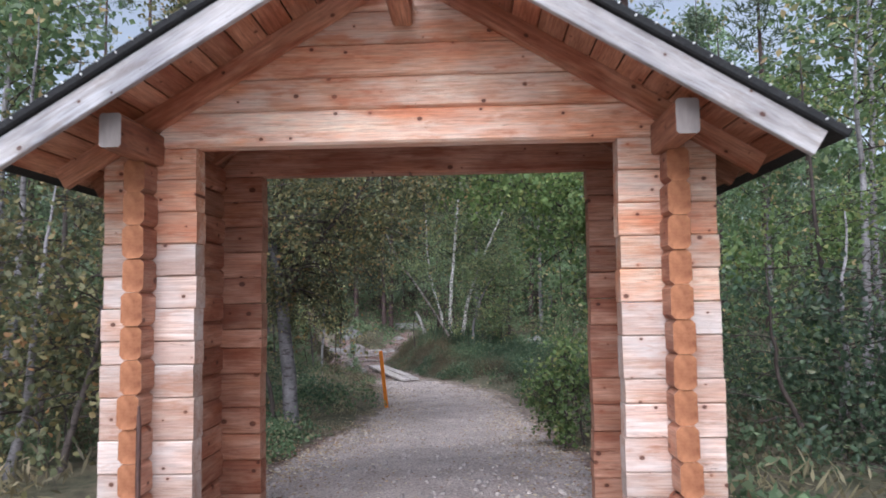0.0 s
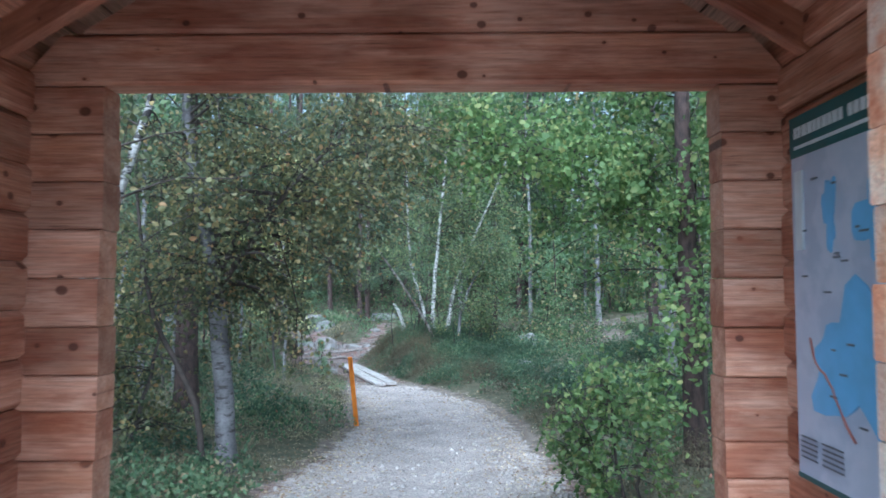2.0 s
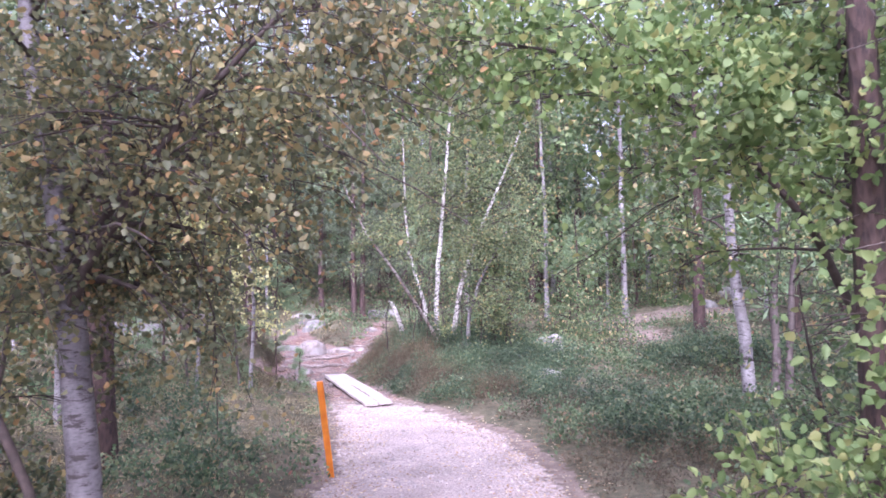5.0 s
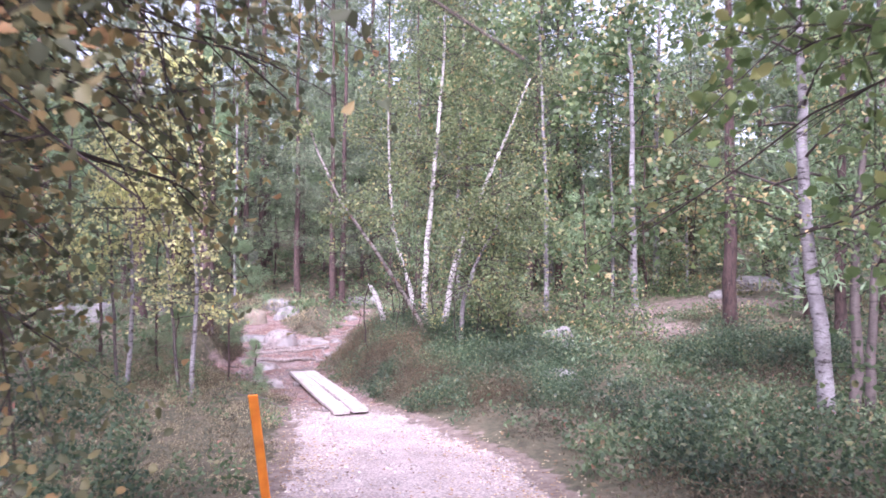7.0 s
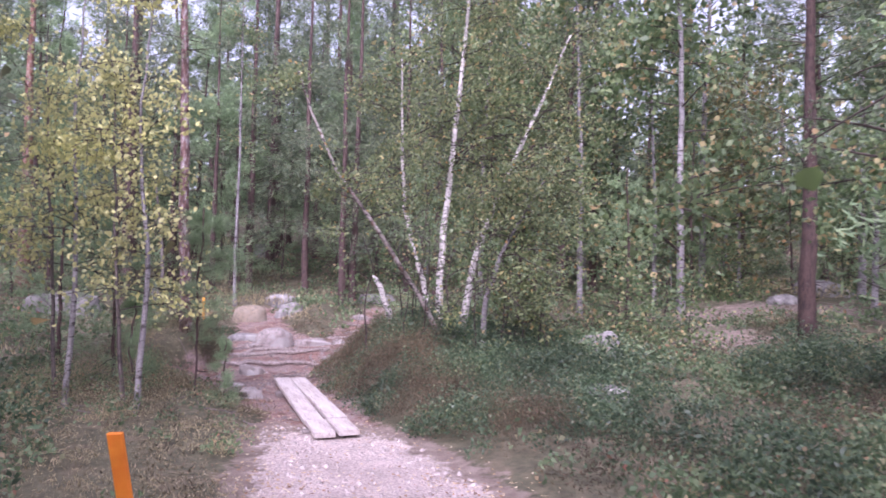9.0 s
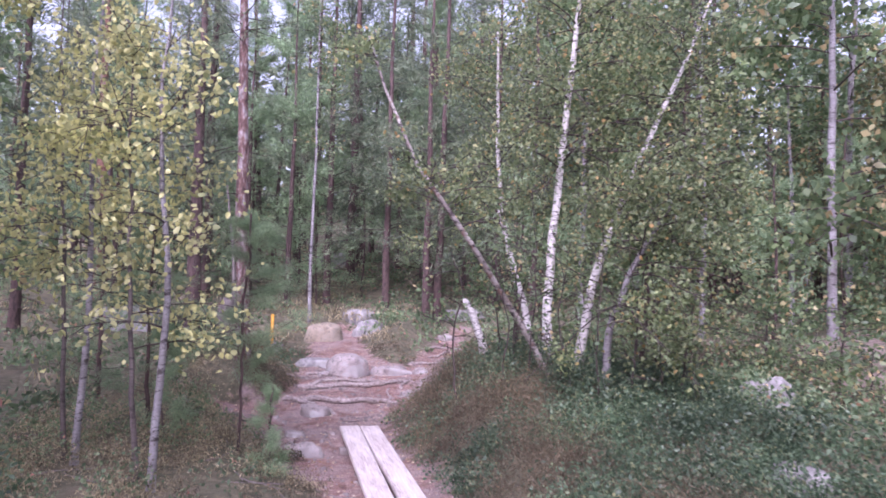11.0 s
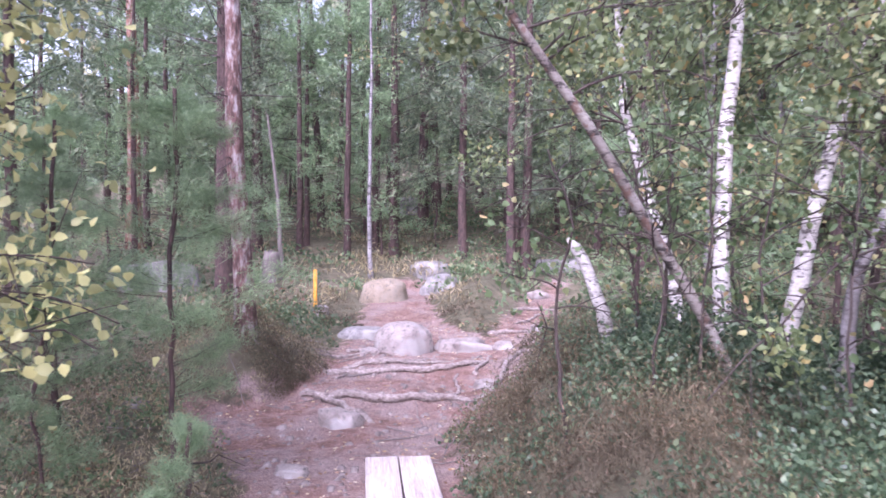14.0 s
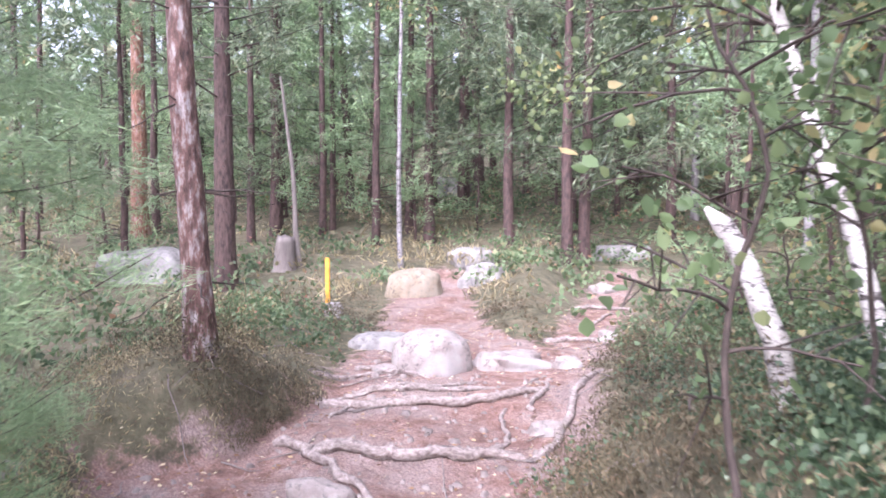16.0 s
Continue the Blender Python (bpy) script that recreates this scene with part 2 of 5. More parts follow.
M_ROCK_Y = rock_material("straw_boulder", (0.216, 0.176, 0.126), (0.368, 0.304, 0.235), (0.320, 0.280, 0.227))
M_GRAVEL = plain_material("gravel_stone", (0.28, 0.23, 0.215), (0.60, 0.525, 0.49), 9, 0.9, 0.2)
M_GREEN = leaf_material("green_leaf", [(0, (0.119, 0.180, 0.091)), (0.5, (0.191, 0.278, 0.139)), (0.85, (0.302, 0.381, 0.194)), (0.93, (0.562, 0.501, 0.264)), (1, (0.661, 0.462, 0.254))])
M_CLUMP = leaf_material("birch_clump_leaf", [(0, (0.13, 0.175, 0.088)), (0.5, (0.215, 0.275, 0.138)), (0.85, (0.32, 0.375, 0.19)), (0.96, (0.44, 0.42, 0.20)), (1, (0.57, 0.36, 0.15))], 0.45, 0.5)
M_BRIGHT = leaf_material("bright_leaf", [(0, (0.118, 0.184, 0.069)), (0.5, (0.193, 0.278, 0.106)), (0.85, (0.272, 0.340, 0.134)), (1, (0.400, 0.392, 0.160))], 0.62, 0.5)
M_OLIVE = leaf_material("olive_leaf", [(0, (0.103, 0.123, 0.072)), (0.45, (0.180, 0.190, 0.103)), (0.8, (0.299, 0.278, 0.139)), (0.95, (0.454, 0.340, 0.155)), (1, (0.515, 0.278, 0.144))], 0.55, 0.45)
M_YELLOW = leaf_material("yellowing_leaf", [(0, (0.330, 0.378, 0.184)), (0.4, (0.550, 0.548, 0.269)), (0.75, (0.800, 0.784, 0.382)), (1, (0.800, 0.771, 0.356))], 0.5, 0.45)
M_NEEDLE = leaf_material("pine_needle", [(0, (0.104, 0.144, 0.094)), (0.6, (0.168, 0.223, 0.142)), (1, (0.272, 0.311, 0.198))], 0.5, 0.25)
M_NEEDLE_B = leaf_material("young_pine_needle", [(0, (0.181, 0.272, 0.152)), (0.6, (0.277, 0.399, 0.228)), (1, (0.400, 0.516, 0.302))], 0.5, 0.3)
M_BILBERRY = leaf_material("bilberry_leaf", [(0, (0.098, 0.152, 0.087)), (0.5, (0.158, 0.230, 0.131)), (0.85, (0.246, 0.311, 0.193)), (0.975, (0.372, 0.302, 0.193)), (1, (0.455, 0.202, 0.167))], 0.62, 0.4, contrast=0.42)
M_SHRUB = leaf_material("dark_shrub_leaf", [(0, (0.063, 0.100, 0.065)), (0.5, (0.105, 0.163, 0.105)), (0.9, (0.179, 0.247, 0.158)), (1, (0.315, 0.315, 0.179))], contrast=0.4)
M_HEATHER = leaf_material("heather_sprig", [(0, (0.084, 0.069, 0.046)), (0.5, (0.126, 0.106, 0.071)), (0.88, (0.181, 0.150, 0.102)), (1, (0.244, 0.172, 0.126))], 0.8, 0.3, contrast=0.4)
M_STRAW = leaf_material("straw_grass", [(0, (0.20, 0.172, 0.114)), (0.5, (0.34, 0.298, 0.194)), (0.85, (0.50, 0.43, 0.29)), (1, (0.58, 0.47, 0.34))], 0.6, 0.4, contrast=0.4)
M_LITTER = leaf_material("fallen_leaf", [(0, (0.13, 0.065, 0.035)), (0.35, (0.36, 0.21, 0.11)), (0.7, (0.60, 0.47, 0.30)), (1, (0.78, 0.70, 0.54))], 0.7, 0.1)
M_FAR = leaf_material("far_leaf", [(0, (0.094, 0.126, 0.081)), (0.5, (0.147, 0.197, 0.121)), (0.85, (0.239, 0.272, 0.172)), (1, (0.438, 0.385, 0.232))], 0.6, 0.3)


def ground_material():
    m, nt, bs = material("forest_ground")
    v = coords(nt)
    at = nd(nt, "Attribute", {"attribute_name": "gravel"}).outputs["Fac"]
    dirt = nd(nt, "Attribute", {"attribute_name": "dirt"}).outputs["Fac"]
    n1 = noise_tex(nt, v, 34, 6, 0.7)
    n2 = noise_tex(nt, v, 2.4, 4)
    n3 = noise_tex(nt, v, 9, 6, 0.7)
    moss = ramp(nt, n3, [(0.3, (0.07, 0.064, 0.042)), (0.5, (0.135, 0.128, 0.078)), (0.7, (0.23, 0.195, 0.13))])
    fringe = ramp(nt, n3, [(0.3, (0.16, 0.12, 0.095)), (0.7, (0.36, 0.29, 0.245))])
    moss = mix(nt, ramp(nt, n2, [(0.5, (0, 0, 0)), (0.68, (0.6, 0.6, 0.6))]), moss, (0.27, 0.215, 0.15))
    vo = nd(nt, "TexVoronoi", Vector=v, Scale=48.0)
    grit = ramp(nt, n1, [(0.3, (0.39, 0.32, 0.295)), (0.5, (0.59, 0.505, 0.47)), (0.72, (0.77, 0.685, 0.645))])
    grit = mix(nt, ramp(nt, vo.outputs["Distance"], [(0.45, (0, 0, 0)), (0.75, (0.5, 0.5, 0.5))]), grit, (0.24, 0.2, 0.19))
    grit = mix(nt, 1.0, grit, ramp(nt, n2, [(0.3, (0.78, 0.75, 0.73)), (0.7, (1.15, 1.13, 1.12))]), 'MULTIPLY')
    earth = ramp(nt, n3, [(0.3, (0.13, 0.072, 0.056)), (0.5, (0.26, 0.155, 0.128)), (0.72, (0.40, 0.295, 0.26))])
    earth = mix(nt, ramp(nt, n1, [(0.58, (0, 0, 0)), (0.7, (0.5, 0.5, 0.5))]), earth, (0.48, 0.40, 0.375))
    earth = mix(nt, ramp(nt, n2, [(0.42, (0, 0, 0)), (0.6, (0.65, 0.65, 0.65))]), earth, (0.33, 0.27, 0.255))
    n5 = noise_tex(nt, coords(nt, (1, 3, 1)), 60, 5, 0.75)
    earth = mix(nt, 1.0, earth, ramp(nt, n5, [(0.36, (0.55, 0.5, 0.49)), (0.5, (1, 1, 1)), (0.64, (1.6, 1.6, 1.6))]), 'MULTIPLY')
    wob = math_node(nt, 'ADD', math_node(nt, 'MULTIPLY', math_node(nt, 'SUBTRACT', n3, 0.5), 1.2), math_node(nt, 'MULTIPLY', math_node(nt, 'SUBTRACT', n2, 0.5), 0.9))
    def edge(s):
        return ramp(nt, math_node(nt, 'ADD', s, wob), [(0.4, (0, 0, 0)), (0.6, (1, 1, 1))])
    c = mix(nt, edge(dirt), moss, earth)
    near = nd(nt, "Attribute", {"attribute_name": "fringe"}).outputs["Fac"]
    c = mix(nt, edge(near), c, fringe)
    c = mix(nt, edge(at), c, grit)
    nt.links.new(c, bs.inputs["Base Color"])
    bs.inputs["Roughness"].default_value = 0.95
    bump(nt, bs, math_node(nt, 'ADD', n1, n3), 0.9, 0.03)
    return m


M_GROUND = ground_material()


# ---- mesh tools ----
def part(name, bm, mat_, parent=None, label="", smooth=False):
    me = bpy.data.meshes.new(name)
    bm.to_mesh(me)
    bm.free()
    me.materials.append(mat_)
    if smooth:
        me.polygons.foreach_set("use_smooth", [True] * len(me.polygons))
    ob = new(name, me)
    ob.parent = parent
    if label:
        tagged(ob, label)
    return ob


def quads(name, V, F, mat_, parent=None, label="", smooth=False):
    """One mesh object from arrays of corners and four-sided faces."""
    V, F = np.asarray(V, dtype=np.float32), np.asarray(F, dtype=np.int32)
    me = bpy.data.meshes.new(name)
    me.vertices.add(len(V))
    me.vertices.foreach_set("co", V.ravel())
    me.loops.add(F.size)
    me.loops.foreach_set("vertex_index", F.ravel())
    me.polygons.add(len(F))
    me.polygons.foreach_set("loop_start", np.arange(len(F), dtype=np.int32) * F.shape[1])
    if smooth:
        me.polygons.foreach_set("use_smooth", np.ones(len(F), dtype=bool))
    me.update(calc_edges=True)
    me.materials.append(mat_)
    ob = new(name, me)
    ob.parent = parent
    if label:
        tagged(ob, label)
    return ob


def empty_at(name, x, y, z, rz=0.0):
    ob = new(name)
    ob.empty_display_size = 0.1
    ob.matrix_world = pose(x, y, z, 0, 0, rz)
    return ob


def tube(points, radii, sides=6):
    """Rings along a line of points, with the end closed to a point-like ring."""
    P = np.asarray(points, float)
    n = len(P)
    T = np.gradient(P, axis=0)
    T /= np.linalg.norm(T, axis=1)[:, None] + 1e-9
    ref = np.array([1.0, 0.13, 0.07]) if abs(T[0, 2]) > 0.6 else np.array([0.05, 0.1, 1.0])
    U = np.cross(T, ref)
    U /= np.linalg.norm(U, axis=1)[:, None] + 1e-9
    W = np.cross(T, U)
    a = np.linspace(0, 2 * np.pi, sides, endpoint=False)
    R = np.asarray(radii, float).reshape(n, -1)
    ring = (np.cos(a)[None, :, None] * U[:, None, :] + np.sin(a)[None, :, None] * W[:, None, :])
    V = P[:, None, :] + ring * (R[:, :, None] if R.shape[1] > 1 else R[:, :1, None])
    V = V.reshape(-1, 3)
    i = np.arange(n - 1)[:, None] * sides
    j = np.arange(sides)[None, :]
    k = (j + 1) % sides
    F = np.stack([i + j, i + k, i + sides + k, i + sides + j], -1).reshape(-1, 4)
    return V, F


def joined(pieces):
    Vs, Fs, off = [], [], 0
    for V, F in pieces:
        Vs.append(V)
        Fs.append(F + off)
        off += len(V)
    return np.concatenate(Vs), np.concatenate(Fs)


def blades(rng, C, length, width, axis=None, fold=0.25, hang=0.0, up=0.0):
    """Kite-shaped leaves with a fold along the middle, one at each place of C."""
    n = len(C)
    A = rng.normal(size=(n, 3))
    A[:, 2] += up - hang
    if axis is not None:
        A = A * 0.45 + axis
    A /= np.linalg.norm(A, axis=1)[:, None] + 1e-9
    B = np.cross(A, rng.normal(size=(n, 3)))
    B /= np.linalg.norm(B, axis=1)[:, None] + 1e-9
    N = np.cross(A, B)
    L = length * rng.uniform(0.65, 1.3, (n, 1))
    W = width * rng.uniform(0.7, 1.25, (n, 1))
    V = np.stack([C - A * L * 0.5, C + B * W * 0.5 - A * L * 0.08 + N * W * fold, C + A * L * 0.5, C - B * W * 0.5 - A * L * 0.08 + N * W * fold], 1).reshape(-1, 3)
    F = np.arange(n * 4).reshape(n, 4)
    return V, F


def leaflets(rng, C, length, width, hang=0.0):
    """Pointed oval leaves, folded along the midrib, one at each place of C."""
    n = len(C)
    A = rng.normal(size=(n, 3))
    A[:, 2] -= hang
    A /= np.linalg.norm(A, axis=1)[:, None] + 1e-9
    B = np.cross(A, rng.normal(size=(n, 3)))
    B /= np.linalg.norm(B, axis=1)[:, None] + 1e-9
    N = np.cross(A, B)
    L = length * rng.uniform(0.65, 1.3, (n, 1))
    W = width * rng.uniform(0.75, 1.25, (n, 1))
    curl = N * L * rng.uniform(-0.12, 0.2, (n, 1))
    lift = N * W * rng.uniform(0.05, 0.3, (n, 1))
    V = np.stack([C - A * L * 0.5, C - A * L * 0.22 + B * W * 0.46 + lift, C + A * L * 0.14 + B * W * 0.40 + lift, C + A * L * 0.5 - curl,
                  C + A * L * 0.14 - B * W * 0.40 + lift, C - A * L * 0.22 - B * W * 0.46 + lift], 1).reshape(-1, 3)
    k = np.arange(n)[:, None] * 6
    F = np.stack([k + np.array([0, 1, 2, 3]), k + np.array([0, 3, 4, 5])], 1).reshape(-1, 4)
    return V, F


def lerp_line(points, n, wob=0.0, rng=None):
    P = np.asarray(points, float)
    d = np.concatenate([[0], np.cumsum(np.linalg.norm(np.diff(P, axis=0), axis=1))])
    s = np.linspace(0, d[-1], n)
    Q = np.stack([np.interp(s, d, P[:, k]) for k in range(3)], 1)
    if n > 4:
        K = Q.copy()
        for _ in range(2):
            K[1:-1] = (K[:-2] + 2 * K[1:-1] + K[2:]) / 4
        Q = K
    if wob and rng is not None:
        w = np.cumsum(rng.normal(size=(n, 3)) * wob, axis=0)
        w -= np.linspace(0, 1, n)[:, None] * w[-1]
        w[:, 2] *= 0.2
        Q = Q + w
    return Q


# ---- the lie of the land ----
PROFILE_Y = [-40, -6, -3, 0, 2, 4, 6, 8, 10, 12, 14, 15.42, 15.6, 16.35, 16.55, 18.8, 20.4, 24, 31, 45, 70, 120]
PROFILE_Z = [0.0, 0.10, 0.16, 0.30, 0.33, 0.19, 0.05, 0.02, 0.03, 0.04, 0.07, 0.09, 0.16, 0.16, 0.22, 0.25, 0.38, 0.75, 1.95, 4.2, 8.0, 10.0]
PATH_Y = [-40, -2, 0, 4, 8, 9.5, 10.7, 11.6, 12.4, 14.0, 14.8, 15.3, 16.0, 18.0, 19.0, 20.5, 22.0]
PATH_X = [0.1, 0.1, 0.0, -0.08, -0.08, -0.33, -0.78, -1.12, -1.45, -2.4, -3.1, -2.8, -2.7, -3.05, -3.8, -4.35, -4.9]
PATH_W = [6.0, 1.9, 1.4, 1.25, 0.98, 0.95, 0.72, 0.62, 0.42, 0.62, 1.02, 0.8, 0.82, 0.9, 0.48, 0.4, 0.3]
SPUR_Y = [16.6, 18, 20, 22, 24.5, 27]
SPUR_X = [-2.5, -2.25, -2.2, -2.2, -2.2, -1.9]


def smooth01(t):
    t = np.clip(t, 0, 1)
    return t * t * (3 - 2 * t)


def path_mask(x, y):
    x, y = np.asarray(x, float), np.asarray(y, float)
    d = np.abs(x - np.interp(y, PATH_Y, PATH_X)) - np.interp(y, PATH_Y, PATH_W)
    d = np.where(y > 22.0, 9.0, d)
    ds = np.abs(x - np.interp(y, SPUR_Y, SPUR_X)) - np.interp(y, [17, 20, 22.6], [0.24, 0.16, 0.06])
    ds = np.where((y < 16.6) | (y > 22.6), 9.0, ds)
    return np.minimum(d, ds)


def bumps(x, y):
    return (0.035 * np.sin(2.1 * x + 0.7 * y) + 0.03 * np.sin(1.3 * y - 1.7 * x + 1.0) + 0.018 * np.sin(4.3 * x + 3.1 * y)
            + 0.012 * np.sin(7.7 * x - 5.9 * y + 2.0))


def gz(x, y):
    x, y = np.asarray(x, float), np.asarray(y, float)
    z = np.interp(y, PROFILE_Y, PROFILE_Z)
    z = (z + np.interp(y - 0.07, PROFILE_Y, PROFILE_Z) + np.interp(y + 0.07, PROFILE_Y, PROFILE_Z)) / 3
    off = smooth01((path_mask(x, y) + 0.05) / 0.9)
    far = smooth01((path_mask(x, y)) / 6)
    z = z + off * 0.07 + off * bumps(x, y)
    z = z + off * 0.59 * np.exp(-((x + 0.3) / 1.35) ** 2 - ((y - 14.7) / 1.6) ** 2)
    z = z + off * 0.28 * np.exp(-((x - 1.8) / 1.2) ** 2 - ((y - 13.8) / 1.3) ** 2)
    z = z + off * 0.30 * np.exp(-((x - 5.2) / 3.0) ** 2 - ((y - 16.5) / 3.0) ** 2)
    z = z + off * 0.55 * np.exp(-((x - 7.0) / 3.0) ** 2 - ((y - 21.0) / 4.0) ** 2)
    z = z + smooth01((path_mask(x, y) + 0.05) / 0.4) * 0.42 * np.exp(-((x + 4.1) / 0.8) ** 2 - ((y - 15.6) / 0.9) ** 2)
    z = z + off * 0.16 * np.exp(-((x + 3.2) / 0.6) ** 2 - ((y - 20.6) / 1.6) ** 2)
    z = z + far * 0.5 * smooth01((np.abs(x) - 4) / 14) * smooth01((y - 6) / 12)
    z = z + (1 - off) * 0.5 * bumps(x * 1.7, y * 1.7) * smooth01((y - 12) / 2)
    return z


def gz1(x, y):
    return float(gz(np.array([x]), np.array([y]))[0])


def sandy(x, y):
    """The bare sandy spots on the slope."""
    return np.exp(-((x - 5.6) / 2.6) ** 2 - ((y - 19.3) / 1.5) ** 2) + np.exp(-((x - 3.6) / 1.1) ** 2 - ((y - 16.3) / 0.9) ** 2)


def build_ground():
    xs = np.concatenate([[-600, -250, -120, -70, -45, -32, -24], np.arange(-18, -7, 0.6), np.arange(-7, 5.5, 0.085), np.arange(5.5, 16, 0.6), [18, 24, 32, 45, 70, 120, 250, 600]])
    ys = np.concatenate([[-600, -250, -120, -60, -30, -18], np.arange(-12, -1, 0.5), np.arange(-1, 22, 0.085), np.arange(22, 40, 0.6), [42, 48, 56, 70, 90, 120, 200, 350, 600]])
    X, Y = np.meshgrid(xs, ys)
    Z = gz(X.ravel(), Y.ravel())
    V = np.stack([X.ravel(), Y.ravel(), Z], 1)
    nx, ny = len(xs), len(ys)
    i = np.arange(ny - 1)[:, None] * nx
    j = np.arange(nx - 1)[None, :]
    F = np.stack([i + j, i + j + 1, i + nx + j + 1, i + nx + j], -1).reshape(-1, 4)
    ob = quads("ground", V, F, M_GROUND, smooth=True)
    m = path_mask(X.ravel(), Y.ravel())
    on = 1 - smooth01((m + 0.32) / 0.62)
    gravel = on * (1 - smooth01((Y.ravel() - 11.2) / 1.0))
    dirt = np.maximum(on, 0.75 * (1 - smooth01((m + 0.1) / 0.6)))
    fringe = (1 - smooth01((m - 0.05) / 0.4)) * smooth01((Y.ravel() - 3) / 5) * (1 - smooth01((Y.ravel() - 11.6) / 1.2)) * 0.85
    fringe = np.maximum(fringe, sandy(X.ravel(), Y.ravel()))
    for name, val in (("gravel", gravel), ("dirt", dirt), ("fringe", fringe)):
        a = ob.data.attributes.new(name, 'FLOAT', 'POINT')
        a.data.foreach_set("value", val.astype(np.float32))
    return tagged(ob, "forest floor with a pale gravel path turning to red earth", "ground", kind="structure")


build_ground()


# ---- the log gateway shelter ----
def log_mesh(name, length, thick, high, mat_, cham=0.006, end_mat=None, cut=0.0):
    """A squared log along local x, centred, with worn edges; cut: how much shorter its top is at each end."""
    bm = bmesh.new()
    y, z, c = thick / 2, high / 2, cham
    prof = [(-y + c, -z), (y - c, -z), (y, -z + c), (y, z - c), (y - c, z), (-y + c, z), (-y, z - c), (-y, -z + c)]
    rings = []
    for s in (-1, 1):
        ring = []
        for py, pz in prof:
            inset = cut * (pz + z) / high
            ring.append(bm.verts.new((s * (length / 2 - inset), py, pz)))
        rings.append(ring)
    n = len(prof)
    for i in range(n):
        bm.faces.new((rings[0][i], rings[0][(i + 1) % n], rings[1][(i + 1) % n], rings[1][i]))
    e1 = bm.faces.new(rings[0][::-1])
    e2 = bm.faces.new(rings[1])
    if end_mat:
        e1.material_index = e2.material_index = 1
    bmesh.ops.recalc_face_normals(bm, faces=bm.faces)
    me = bpy.data.meshes.new(name)
    bm.to_mesh(me)
    bm.free()
    me.materials.append(mat_)
    if end_mat:
        me.materials.append(end_mat)
    return me


SH_BASE = 0.20
COURSE = 0.161
LINTEL_F, LINTEL_B = 2.458, 2.482
FRONT_Y, BACK_Y, THICK = 0.0, 0.95, 0.12
ROOF_SLOPE = 0.61
RNG = np.random.default_rng(5)

shelter = tagged(empty_at("log_shelter", 0, 0, SH_BASE), "gabled log gateway shelter of pale planed timber, open front and back", "shelter")


def place(me, name, x, y, z, rx=0.0, ry=0.0, rz=0.0, parent=shelter, label=""):
    ob = new(name, me)
    ob.parent = parent
    ob.matrix_local = parent.matrix_world.inverted() @ pose(x, y, z, rx, ry, rz)
    if label:
        tagged(ob, label)
    return ob


def build_walls():
    stub_len = 0.47
    for wall_y, top, m in ((FRONT_Y + THICK / 2, LINTEL_F, M_LOG), (BACK_Y + THICK / 2, LINTEL_B, M_LOG_SHADED)):
        n = int((top - SH_BASE) / COURSE) + 1
        meshes = [log_mesh("log", stub_len, THICK, COURSE - 0.003, m), log_mesh("log", stub_len, THICK, COURSE * 0.72 - 0.003, m), log_mesh("log", stub_len, THICK, COURSE * 1.28 - 0.003, m)]
        # brighter-coloured set for the lower front courses
        low_meshes = [log_mesh("log", stub_len, THICK, COURSE * f - 0.003, M_LOG_LIT) for f in (1.0, 0.72, 1.28)]
        for side in (-1, 1):
            z = top
            k = 0
            inner = 1.045 if (side > 0 or m is M_LOG) else 1.0
            while z > SH_BASE - 0.05:
                pick = [0, 0, 0, 1, 2, 0, 1, 2, 0][(k * 2 + (1 if side > 0 else 0)) % 9] if k > 3 else 0
                h = COURSE * (1.0, 0.72, 1.28)[pick]
                x = side * (inner + stub_len / 2 + RNG.uniform(-0.006, 0.006))
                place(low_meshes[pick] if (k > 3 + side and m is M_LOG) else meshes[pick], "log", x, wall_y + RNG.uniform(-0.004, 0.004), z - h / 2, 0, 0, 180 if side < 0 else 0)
                z -= h
                k += 1
    # side walls, their stained ends standing proud of the front
    length = 1.41
    me = log_mesh("side_log", length, 0.104, COURSE - 0.002, M_LOG_SHADED, 0.02, M_END)
    upper = log_mesh("side_log", 1.2, THICK, COURSE - 0.002, M_LOG_SHADED, 0.02)
    for side in (-1, 1):
        for k in range(-1, 15):
            z = LINTEL_F + 0.08 - COURSE * (k + 0.5)
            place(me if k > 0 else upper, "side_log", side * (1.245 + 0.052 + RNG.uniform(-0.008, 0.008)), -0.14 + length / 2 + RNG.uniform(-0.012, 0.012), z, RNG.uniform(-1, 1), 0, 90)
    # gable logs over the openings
    for wall_y, low, m in ((FRONT_Y + THICK / 2 - 0.004, LINTEL_F, M_LOG), (BACK_Y + THICK / 2 - 0.004, LINTEL_B, M_LOG_SHADED)):
        z = low
        for h in (0.178, 0.165, 0.168, 0.17, 0.16):
            apex = 3.30 + 0.02
            half = (apex - z) / ROOF_SLOPE
            if z < 2.5:
                half = 1.30
            cut = h / ROOF_SLOPE if z > 2.5 else 0.16
            if half - cut < 0.02:
                break
            place(log_mesh("gable_log", 2 * half, THICK, h - 0.003, m, 0.012, None, cut), "gable_log", 0, wall_y, z + h / 2)
            z += h


build_walls()


